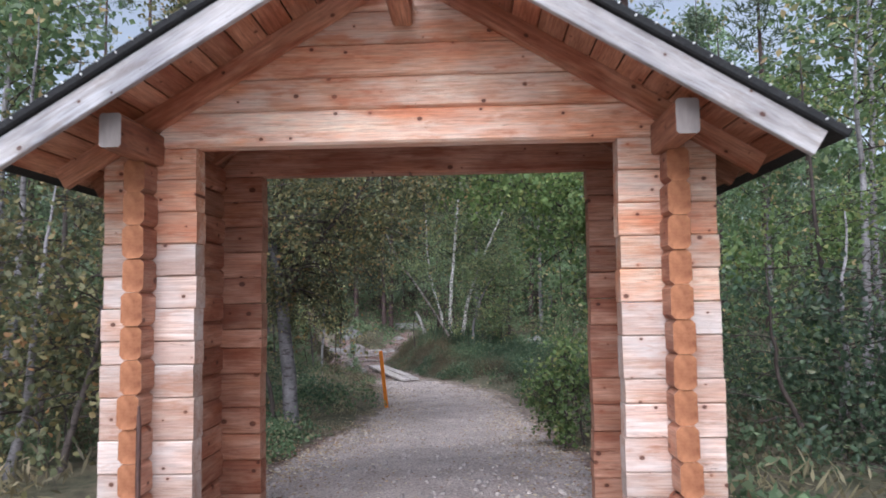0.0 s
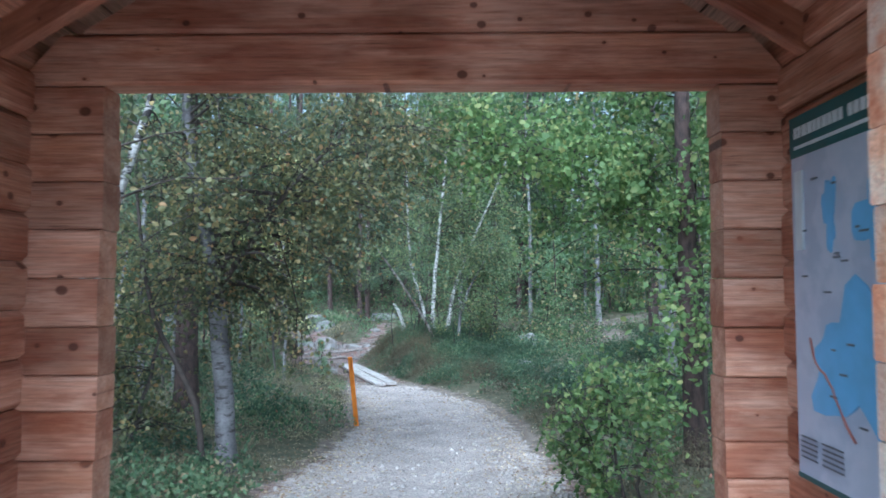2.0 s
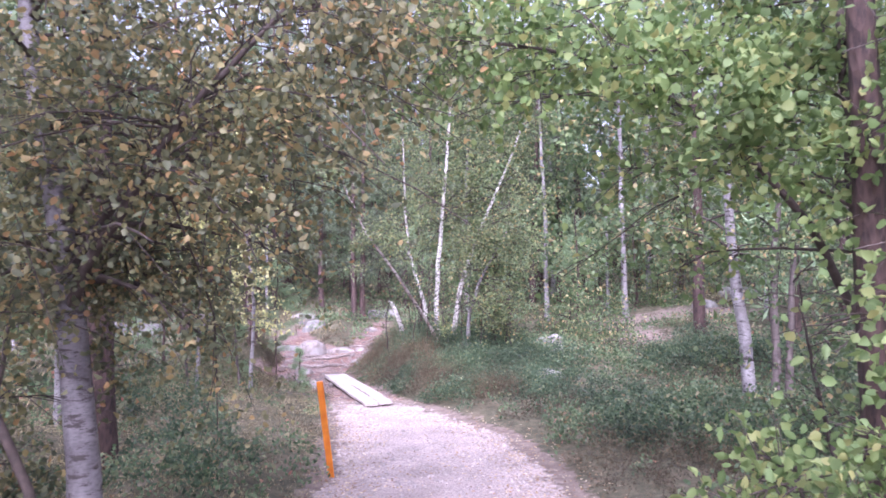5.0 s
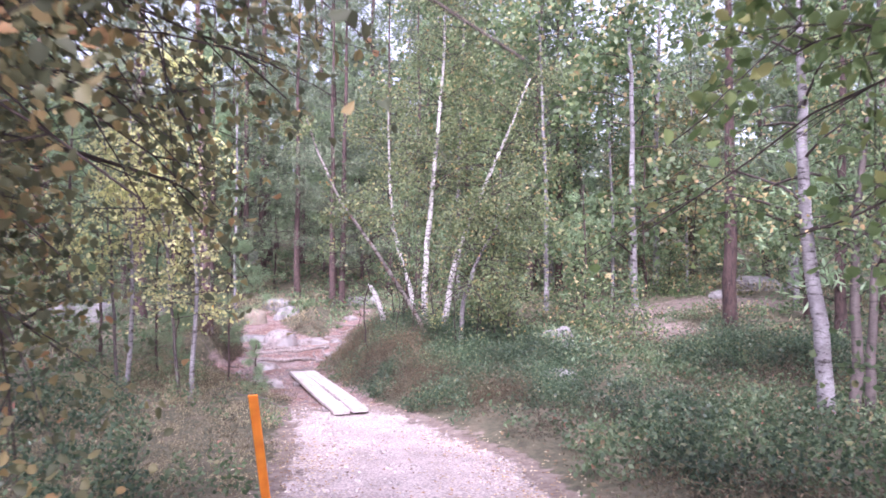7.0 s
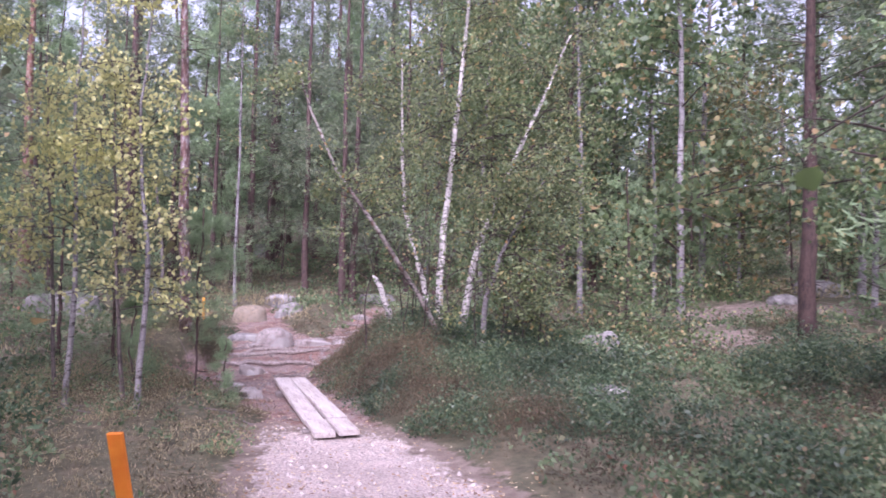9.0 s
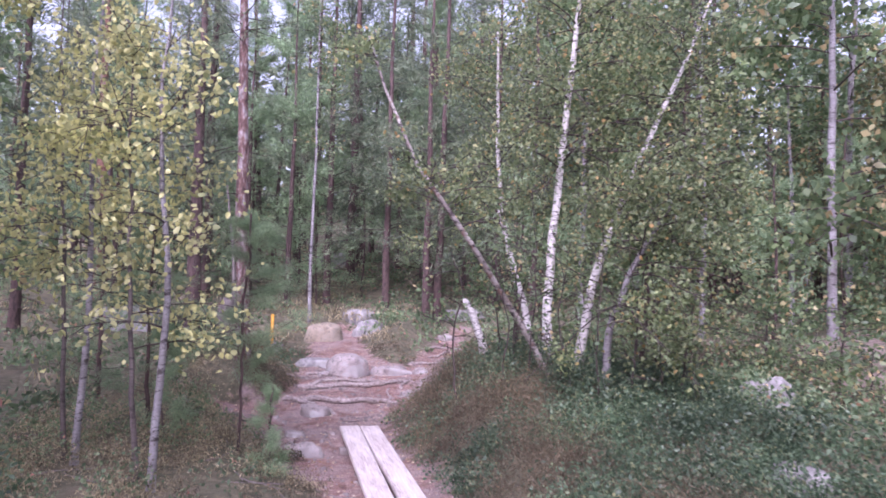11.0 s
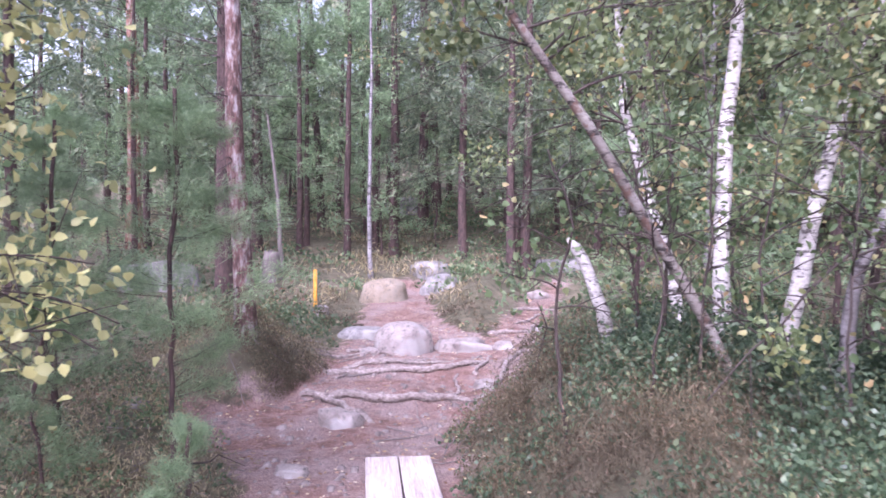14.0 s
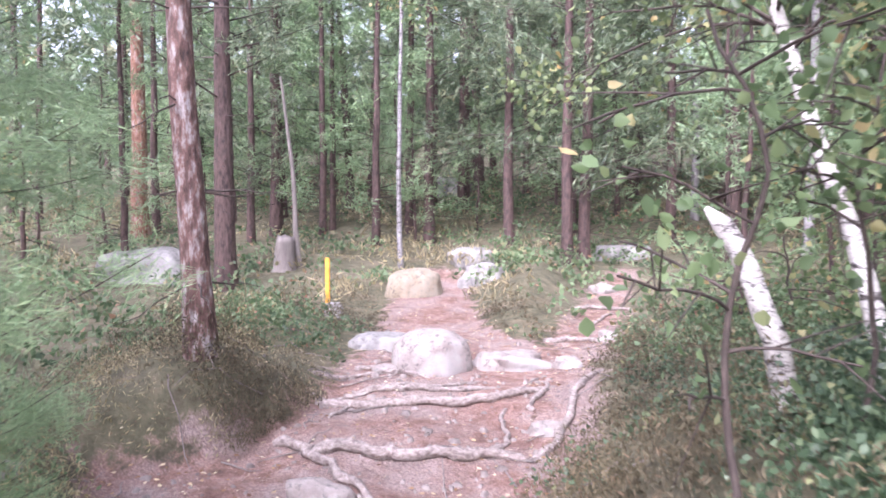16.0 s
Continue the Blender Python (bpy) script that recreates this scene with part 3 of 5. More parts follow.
def build_roof():
    ang = math.degrees(math.atan(ROOF_SLOPE))
    cs, sn = math.cos(radians(ang)), math.sin(radians(ang))
    run = 2.03
    y0, y1 = -0.52, 1.34
    for side in (-1, 1):
        def spot(d, lift):
            """A place d metres down the slope from the ridge and lift above the barge board's lower edge plane."""
            return side * (d * cs + lift * sn), 3.30 - d * sn + lift * cs
        roll = side * ang
        # barge boards front and back
        me = log_mesh("barge_board", run, 0.035, 0.115, M_BARGE, 0.004)
        for y in (y0, y1):
            x, z = spot(run / 2, 0.0575)
            place(me, "barge_board", x, y, z, 0, roll, 0, label="weathered grey-white barge board")
        # roof boards, seen from below
        n = 14
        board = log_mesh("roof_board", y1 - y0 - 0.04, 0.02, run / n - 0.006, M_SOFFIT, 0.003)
        for k in range(n):
            x, z = spot((k + 0.5) * run / n, 0.10)
            ob = place(board, "roof_board", x, (y0 + y1) / 2, z)
            along, across = Vector((side * cs, 0, -sn)), Vector((0, 1, 0))
            third = along.cross(across)
            ob.matrix_local = shelter.matrix_world.inverted() @ Matrix(((0, third.x, along.x, x), (1, third.y, along.y, (y0 + y1) / 2), (0, third.z, along.z, z), (0, 0, 0, 1)))
        # felt covering
        bm = bmesh.new()
        bmesh.ops.create_cube(bm, size=1)
        bmesh.ops.scale(bm, vec=(run + 0.08, y1 - y0 + 0.08, 0.042), verts=bm.verts)
        bmesh.ops.bevel(bm, geom=bm.edges, offset=0.008, segments=1, affect='EDGES')
        x, z = spot(run / 2 + 0.04, 0.142)
        cover = part("roof_felt", bm, M_FELT, shelter, "black roofing felt")
        cover.matrix_local = shelter.matrix_world.inverted() @ pose(x, (y0 + y1) / 2, z, 0, roll, 0)
        # pale tacks along the felt's front edge
        bm = bmesh.new()
        bmesh.ops.create_uvsphere(bm, u_segments=6, v_segments=4, radius=0.006)
        tack_me = bpy.data.meshes.new("tack")
        bm.to_mesh(tack_me)
        bm.free()
        tack_me.materials.append(M_TACK)
        for k in range(24):
            x, z = spot(0.06 + k * 0.088, 0.145 + 0.012 * (k % 2))
            place(tack_me, "tack", x, y0 - 0.042, z)
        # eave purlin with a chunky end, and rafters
        me = log_mesh("purlin", 0.55, 0.10, 0.155, M_RAFTER_SHADED, 0.012, M_DEAD)
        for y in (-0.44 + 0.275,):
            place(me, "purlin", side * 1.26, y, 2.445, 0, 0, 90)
        raf = log_mesh("rafter", run - 0.15, 0.05, 0.11, M_RAFTER_SHADED, 0.004)
        # front rafter takes the lighter wood to stand for daylight at the eave
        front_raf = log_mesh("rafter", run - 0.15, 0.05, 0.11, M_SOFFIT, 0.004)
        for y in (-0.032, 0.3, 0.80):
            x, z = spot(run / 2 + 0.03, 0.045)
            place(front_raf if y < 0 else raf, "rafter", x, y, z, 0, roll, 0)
    me = log_mesh("ridge_purlin", 1.7, 0.10, 0.16, M_SOFFIT, 0.012)
    place(me, "ridge_purlin", 0, 0.41, 3.13, 0, 0, 90)


build_roof()

# map board on the inner wall
def paper_material():
    m, nt, bs = material("map_print")
    v = coords(nt)
    n = noise_tex(nt, v, 3.2, 5, 0.6)
    c = ramp(nt, n, [(0.47, (0.36, 0.40, 0.52)), (0.54, (0.44, 0.47, 0.58)), (0.6, (0.40, 0.44, 0.56))])
    nt.links.new(c, bs.inputs["Base Color"])
    bs.inputs["Roughness"].default_value = 0.35
    return m


def flat_colour(name, col, rough=0.4):
    m, nt, bs = material(name)
    c = ramp(nt, noise_tex(nt, coords(nt), 9, 3), [(0.3, tuple(0.9 * a for a in col)), (0.7, tuple(min(1, 1.1 * a) for a in col))])
    nt.links.new(c, bs.inputs["Base Color"])
    bs.inputs["Roughness"].default_value = rough
    return m


M_PAPER = paper_material()
M_TEAL = flat_colour("teal_print", (0.01, 0.075, 0.085))
M_WATER = flat_colour("water_print", (0.16, 0.38, 0.66))
M_INK = flat_colour("dark_print", (0.10, 0.11, 0.14))
M_WHITE = flat_colour("white_print", (0.55, 0.6, 0.65))
M_BORDER = flat_colour("border_line_print", (0.35, 0.13, 0.10))


def slab(name, x0, x1, y0, y1, z0, z1, mat_, parent, bev=0.0, label=""):
    bm = bmesh.new()
    bmesh.ops.create_cube(bm, size=1)
    bmesh.ops.scale(bm, vec=(x1 - x0, y1 - y0, z1 - z0), verts=bm.verts)
    if bev:
        bmesh.ops.bevel(bm, geom=bm.edges, offset=bev, segments=1, affect='EDGES')
    bmesh.ops.translate(bm, vec=((x0 + x1) / 2, (y0 + y1) / 2, (z0 + z1) / 2), verts=bm.verts)
    ob = part(name, bm, mat_, parent, label)
    if parent:
        ob.matrix_parent_inverse = parent.matrix_world.inverted()
    return ob


def build_map():
    board = tagged(empty_at("map_board", 1.24, 0.50, 1.235), "pale blue-grey trail map board with a dark teal header", "map board")
    y0, y1 = 0.16, 0.84
    slab("panel", 1.222, 1.236, y0, y1, 1.235, 2.33, M_PAPER, board, 0.002)
    slab("header", 1.2195, 1.2225, y0, y1, 2.205, 2.33, M_TEAL, board, label="dark teal header band")
    slab("footer_line", 1.2195, 1.2225, y0, y1, 1.235, 1.25, M_TEAL, board)
    rng = np.random.default_rng(3)
    y = y1 - 0.03
    for k in range(17):
        w = rng.uniform(0.016, 0.03)
        if k == 10:
            y -= 0.02
        slab("header_letter_bar", 1.2175, 1.2195, y - w, y, 2.262, 2.295, M_WHITE, board)
        y -= w + 0.007
        if y < y0 + 0.04:
            break
    slab("header_line_bar", 1.2175, 1.2195, y0 + 0.12, y1 - 0.03, 2.228, 2.238, M_WHITE, board)
    # lake shapes with uneven shores
    for cy, cz, ry, rz_, seed in ((0.50, 1.60, 0.22, 0.17, 1), (0.38, 1.98, 0.10, 0.12, 2), (0.62, 2.02, 0.03, 0.10, 3), (0.30, 1.42, 0.12, 0.10, 4)):
        r2 = np.random.default_rng(seed)
        bm = bmesh.new()
        ring = []
        ph = r2.uniform(0, 6, 4)
        for k in range(36):
            a = 2 * math.pi * k / 36
            r = 1 + 0.22 * math.sin(3 * a + ph[0]) + 0.16 * math.sin(5 * a + ph[1]) + 0.1 * math.sin(9 * a + ph[2])
            ring.append((min(max(cy + ry * r * math.cos(a), y0 + 0.01), y1 - 0.01), cz + rz_ * r * math.sin(a)))
        v = [bm.verts.new((1.2185, a, b)) for a, b in ring] + [bm.verts.new((1.2215, a, b)) for a, b in ring]
        bm.faces.new(v[:36])
        for k in range(36):
            bm.faces.new((v[k], v[(k + 1) % 36], v[36 + (k + 1) % 36], v[36 + k]))
        bmesh.ops.recalc_face_normals(bm, faces=bm.faces)
        ob = part("lake_print", bm, M_WATER, board, "pale blue lake print")
        ob.matrix_parent_inverse = board.matrix_world.inverted()
    for k in range(26):
        yy, zz = rng.uniform(y0 + 0.05, y1 - 0.05), rng.uniform(1.32, 2.15)
        w = rng.uniform(0.012, 0.03)
        slab("place_name_bar", 1.2165, 1.2184, yy - w, yy + w * 0.4, zz, zz + 0.006, M_INK, board)
    for z in (1.30, 1.315, 1.33, 1.345, 1.36):
        slab("legend_text_bar", 1.2165, 1.2184, y1 - 0.12, y1 - 0.03, z, z + 0.005, M_INK, board)
        slab("legend_text_bar", 1.2165, 1.2184, y1 - 0.26, y1 - 0.15, z, z + 0.005, M_INK, board)
    slab("notice_strip", 1.2155, 1.2215, y1 - 0.075, y1 - 0.03, 1.92, 2.16, M_WHITE, board, label="narrow pale notice strip")
    pts = lerp_line([(1.2175, 0.74, 1.66), (1.2175, 0.72, 1.58), (1.2175, 0.64, 1.55), (1.2175, 0.58, 1.45), (1.2175, 0.52, 1.40)], 14, 0.006, rng)
    pts[:, 0] = 1.2185
    V, F = tube(pts, np.full(14, 0.004), 4)
    ob = quads("border_line", V, F, M_BORDER, board, "red-brown boundary line")
    ob.matrix_parent_inverse = board.matrix_world.inverted()


build_map()

# a stick leaning on the front
def build_stick():
    g = gz1(-1.13, -0.30)
    P = lerp_line([(-1.12, -0.34, g - 0.01), (-1.17, -0.30, 0.6), (-1.21, -0.22, 0.95), (-1.235, -0.165, 1.18), (-1.24, -0.16, 1.20)], 12)
    V, F = tube(P, np.interp(np.linspace(0, 1, 12), [0, 0.9, 1], [0.011, 0.013, 0.006]), 8)
    ob = quads("walking_stick", V, F, M_STICK, smooth=True)
    tagged(ob, "dark thin walking stick leaning on the log post", "stick")


build_stick()


# ---- trail things ----
def build_boardwalk():
    walk_way = tagged(empty_at("boardwalk", -1.7, 13.0, gz1(-1.7, 13.0)), "two-plank duckboard of worn grey wood over damp ground", "boardwalk")
    ax = np.array([-0.383, 0.924])
    ax /= np.linalg.norm(ax)
    pe = np.array([ax[1], -ax[0]])
    near = np.array([-1.05, 11.52])
    heading = math.degrees(math.atan2(ax[1], ax[0]))
    total = 2.80
    tilt = math.degrees(math.atan2(0.07, total))
    for s0, s1 in ((0.0, 0.49), (0.515, total)):
        for side in (-1, 1):
            L = s1 - s0 + (0.03 if side > 0 and s0 > 0 else 0.0)
            me = log_mesh("plank", L, 0.190, 0.045, M_PLANK, 0.006)
            mid = near + ax * (s0 + s1) / 2 + pe * side * 0.104
            z = 0.085 + 0.07 * (s0 + s1) / 2 / total + (0.006 if side > 0 else 0)
            ob = place(me, "plank", mid[0], mid[1], z, 0, -tilt + (0.4 if side > 0 else -0.3), heading + side * (0.25 if s0 > 0 else 1.1), walk_way)
    for s in (0.35, 2.2):
        mid = near + ax * s
        me = log_mesh("bearer", 0.5, 0.09, 0.11, M_DEAD, 0.02)
        place(me, "bearer", mid[0], mid[1], 0.005 + 0.07 * s / total, 0, 0, heading + 90, walk_way)


build_boardwalk()


def marker_post(x0, y0, x1, y1, top, wide, thick, label, paint=None):
    z0 = gz1(x0, y0)
    L = math.dist((x0, y0, z0 - 0.12), (x1, y1, top))
    me = log_mesh("marker_post", L, thick, wide, paint or M_ORANGE, 0.006)
    d = Vector((x1 - x0, y1 - y0, top - z0 + 0.12)).normalized()
    side = Vector((1, 0, 0)) - d * d.x
    side.normalize()
    third = d.cross(side)
    m = Matrix((( d.x, third.x, side.x, (x0 + x1) / 2), (d.y, third.y, side.y, (y0 + y1) / 2), (d.z, third.z, side.z, (z0 - 0.12 + top) / 2), (0, 0, 0, 1)))
    ob = new("marker_post", me)
    ob.matrix_world = m
    return tagged(ob, label, "trail marker", "orange trail markers")


marker_post(-1.09, 7.98, -1.16, 7.74, 0.93, 0.058, 0.022, "leaning orange-painted wooden marker board beside the gravel path")
marker_post(-5.15, 19.2, -5.15, 19.2, 0.95, 0.052, 0.03, "upright amber-painted trail marker post behind a small rock", M_AMBER)


def rock(x, y, rx_, ry_, h, mat_, label, seed, sink=0.3, turn=0.0, flat=0.0, lumpy=1.0):
    bm = bmesh.new()
    bmesh.ops.create_icosphere(bm, subdivisions=4, radius=1)
    off = Vector((seed * 3.7, seed * 1.3, seed * 2.1))
    for v in bm.verts:
        p = v.co.copy()
        n = noise.noise(p * 1.1 + off) * 0.36 + noise.noise(p * 2.6 + off) * 0.18 + noise.noise(p * 6.5 + off) * 0.07 + noise.noise(p * 14 + off) * 0.03
        q = p * (1 + n * lumpy)
        if q.z > 0.55:
            q.z = 0.55 + (q.z - 0.55) * (0.5 - 0.3 * flat)
        v.co = Vector((q.x * rx_, q.y * ry_, q.z * h * 1.25))
    me = bpy.data.meshes.new("rock")
    bm.to_mesh(me)
    bm.free()
    me.polygons.foreach_set("use_smooth", [True] * len(me.polygons))
    me.materials.append(mat_)
    ob = new("rock", me)
    ob.matrix_world = pose(x, y, gz1(x, y) - sink * h * 0.3, 0, 0, turn)
    return tagged(ob, label, "rock", "rocks by the trail")


rock(1.75, 14.3, 0.24, 0.24, 0.34, M_ROCK, "grey-white lichen-covered rock among bilberry shrubs", 1, 0.2)
rock(1.5, 12.6, 0.24, 0.18, 0.15, M_ROCK, "low grey rock half buried in shrubs", 2, flat=0.6)
rock(-3.22, 17.35, 0.33, 0.30, 0.38, M_ROCK_P, "rounded pale rock in the middle of the trail", 3, lumpy=0.4)
rock(-2.6, 17.6, 0.32, 0.24, 0.18, M_ROCK_P, "flat pinkish rock at the trail's edge", 4, flat=0.7)
rock(-3.8, 17.85, 0.30, 0.24, 0.16, M_ROCK, "low flat rock beside the trail", 5, flat=0.8)
rock(-4.95, 18.95, 0.13, 0.12, 0.15, M_ROCK, "small grey rock at the marker post's foot", 6)
rock(-4.66, 20.6, 0.38, 0.34, 0.42, M_ROCK_Y, "straw-coloured rounded boulder behind the trail", 7, flat=0.4, lumpy=0.45)
rock(-3.95, 21.4, 0.32, 0.28, 0.30, M_ROCK, "pale grey rock on the heather knoll", 8)
rock(-4.45, 22.6, 0.45, 0.3, 0.30, M_ROCK, "grey rock ledge behind the knoll", 9, flat=0.6)
rock(-2.25, 23.7, 0.5, 0.3, 0.25, M_ROCK, "grey rock ledge at the upper trail", 10, flat=0.6)
rock(-8.55, 20.2, 0.75, 0.55, 0.55, M_ROCK, "large pale lichen-grey boulder under the pines", 11, flat=0.5)
rock(-7.7, 30.5, 0.9, 0.6, 0.5, M_ROCK, "far grey boulder on the slope", 12)
rock(-2.88, 14.95, 0.16, 0.12, 0.13, M_ROCK_P, "small pale stone in the red earth", 13)
rock(-2.42, 13.3, 0.17, 0.12, 0.13, M_ROCK_P, "small grey stone beside the duckboard", 14)
rock(-2.72, 13.9, 0.11, 0.08, 0.05, M_ROCK_P, "flat pale stone in the red earth", 15)
rock(8.2, 22, 0.6, 0.5, 0.4, M_ROCK, "grey rock on the sandy slope", 16)
rock(6.6, 20.2, 0.3, 0.3, 0.2, M_ROCK, "small grey rock on the sandy slope", 17)


def build_stump():
    """A snapped pine stump with a splintered rim."""
    rng = np.random.default_rng(9)
    x, y = -7.2, 21.6
    g = gz1(x, y)
    P = np.array([(x, y, g - 0.1), (x, y, g + 0.05), (x + 0.01, y, g + 0.25), (x + 0.02, y, g + 0.42), (x + 0.02, y, g + 0.5), (x + 0.02, y, g + 0.46)])
    R = np.array([0.24, 0.19, 0.16, 0.15, 0.13, 0.02])[:, None] * (1 + 0.1 * rng.normal(size=(6, 12)))
    V, F = tube(P, R, 12)
    V[48:60, 2] += rng.uniform(-0.08, 0.1, 12)
    ob = quads("tree_stump", V, F, M_DEAD, smooth=True)
    tagged(ob, "snapped grey pine stump with a splintered top", "stump")


build_stump()


def root(points, r0, r1, label, seed):
    rng = np.random.default_rng(seed)
    P = lerp_line(points, 22, 0.018, rng)
    P[:, 2] = gz(P[:, 0], P[:, 1]) + np.asarray([p for p in np.interp(np.linspace(0, 1, 22), [0, 0.12, 0.5, 0.88, 1], [-0.2, 0.5, 0.75, 0.5, -0.9])]) * r0
    R = np.interp(np.linspace(0, 1, 22), [0, 1], [r0, r1])[:, None] * (1 + 0.16 * rng.normal(size=(22, 8)) + 0.09 * rng.normal(size=(22, 1)))
    V, F = tube(P, R, 8)
    ob = quads("tree_root", V, F, M_ROOT, smooth=True)
    return tagged(ob, label, "root", "bare roots on the trail")


root([(-3.48, 15.5, 0), (-3.25, 15.42, 0), (-3.0, 15.3, 0), (-2.65, 15.07, 0)], 0.034, 0.02, "grey-brown bare root slanting over the earth", 1)
root([(-3.2, 15.45, 0), (-2.75, 15.53, 0), (-2.40, 15.63, 0), (-2.08, 15.85, 0)], 0.042, 0.03, "thick bare root forming a step across the trail", 2)
root([(-3.62, 16.2, 0), (-2.96, 16.42, 0), (-2.5, 16.62, 0), (-2.12, 16.98, 0)], 0.036, 0.024, "bare root lying across the trail", 3)
root([(-3.5, 16.45, 0), (-3.0, 16.6, 0), (-2.5, 16.84, 0)], 0.024, 0.018, "thin bare root across the trail", 4)
root([(-2.02, 15.75, 0), (-1.97, 16.2, 0), (-1.99, 16.75, 0), (-1.86, 17.5, 0)], 0.03, 0.02, "bare root climbing the trail's bank", 5)
root([(-3.2, 16.36, 0), (-3.3, 16.1, 0), (-3.35, 15.9, 0)], 0.02, 0.01, "thin side root in the earth", 6)
root([(-2.3, 15.7, 0), (-2.25, 16.1, 0), (-2.4, 16.5, 0)], 0.02, 0.012, "thin side root in the earth", 7)
root([(-3.87, 16.56, 0), (-3.7, 16.75, 0), (-3.5, 16.95, 0)], 0.022, 0.014, "thin bare root below the flat rock", 12)
root([(-3.75, 16.3, 0), (-3.35, 16.5, 0), (-2.95, 16.75, 0), (-2.7, 17.05, 0)], 0.018, 0.012, "thin bare root across the trail", 13)
root([(-2.2, 16.5, 0), (-2.15, 16.8, 0), (-2.3, 17.1, 0)], 0.018, 0.01, "thin side root at the trail's edge", 14)
root([(-3.7, 17.1, 0), (-3.4, 17.0, 0), (-3.1, 17.08, 0)], 0.022, 0.014, "thin bare root by the rounded rock", 8)
root([(-2.55, 18.6, 0), (-2.2, 18.7, 0), (-1.9, 18.65, 0)], 0.03, 0.02, "bare root across the upper trail", 9)
root([(-2.5, 20.0, 0), (-2.2, 20.1, 0), (-1.85, 20.3, 0)], 0.03, 0.02, "bare root across the upper trail", 10)
root([(-2.35, 19.2, 0), (-2.1, 19.5, 0), (-2.05, 20.0, 0)], 0.02, 0.012, "thin side root on the upper trail", 11)
rock(-2.0, 19.0, 0.12, 0.1, 0.1, M_ROCK_P, "small pale stone on the upper trail", 18)
rock(-2.35, 21.3, 0.16, 0.13, 0.12, M_ROCK_P, "pale stone on the upper trail", 19)
rock(-2.15, 17.55, 0.12, 0.1, 0.09, M_ROCK_P, "small pale stone at the trail fork", 20)
rock(-2.05, 16.2, 0.1, 0.09, 0.08, M_ROCK_P, "small pale stone at the trail's edge", 21)
rock(-3.45, 17.0, 0.1, 0.08, 0.07, M_ROCK_P, "small pale stone beside the rounded rock", 22)
rock(-4.2, 14.4, 0.09, 0.07, 0.06, M_ROCK_P, "small pale stone in the red earth", 23)


# ---- trees ----
def grow(rng, stems, limbs, limb_len, u0=0.3, rise=0.35, droop=0.25, twigs=5, twig_len=0.45, toward=None, bare=False):
    """Tubes of the wood and the places where leaves may sit. stems: (points, base radius, tip radius, is_main)."""
    trunk, wood, spots = [], [], []
    for pts, r0, r1, share in stems:
        P = lerp_line(pts, 16, 0.012, rng)
        R = np.interp(np.linspace(0, 1, 16), [0, 0.06, 1], [r0 * 1.25, r0, r1])
        trunk.append(tube(P, R, 10))
        for _ in range(int(limbs * share)):
            u = rng.uniform(u0, 0.99)
            f = u * 15
            i = min(int(f), 14)
            s = P[i] + (P[i + 1] - P[i]) * (f - i)
            az = rng.uniform(0, 2 * np.pi)
            d = np.array([np.cos(az), np.sin(az), rise + rng.normal() * 0.2])
            if toward is not None and rng.random() < 0.5:
                d[:2] = d[:2] * 0.5 + np.asarray(toward) * 0.9
            d /= np.linalg.norm(d)
            L = limb_len * rng.uniform(0.5, 1.15) * (1.15 - 0.65 * u)
            n = 7
            t = np.linspace(0, 1, n)[:, None]
            Q = s + d * L * t + np.array([0, 0, -droop * L]) * t ** 2 + np.cumsum(rng.normal(size=(n, 3)) * 0.03 * L, axis=0) * t
            rr = max(0.005, 0.34 * np.interp(u, [0, 1], [r0, r1]))
            rings = []
            limb = [tube(Q, np.linspace(rr, 0.003, n), 5)]
            for _ in range(twigs):
                v = rng.uniform(0.3, 1.0)
                j = min(int(v * (n - 1)), n - 2)
                s2 = Q[j]
                d2 = d + rng.normal(size=3) * 0.7
                d2[2] -= droop
                d2 /= np.linalg.norm(d2)
                l2 = twig_len * rng.uniform(0.5, 1.2)
                t4 = np.linspace(0, 1, 4)[:, None]
                Q2 = s2 + d2 * l2 * t4 + np.array([0, 0, -0.3 * l2 * droop]) * t4 ** 2
                if not bare:
                    limb.append(tube(Q2, np.linspace(0.004, 0.0015, 4), 3))
                    rings.append(j)
                spots.append(Q2[0] + (Q2[-1] - Q2[0]) * rng.uniform(0.1, 1.1, (10, 1)) + rng.normal(size=(10, 3)) * 0.05)
            LV, LF = joined(limb)
            if rings:
                first = n * 5 + 12 * np.arange(len(rings))
                at = np.array(rings) * 5
                LF = np.concatenate([LF, np.stack([at, at + 1, first + 1, first], 1)])
            wood.append((LV, LF))
    return trunk, wood, np.concatenate(spots) if spots else np.zeros((0, 3))


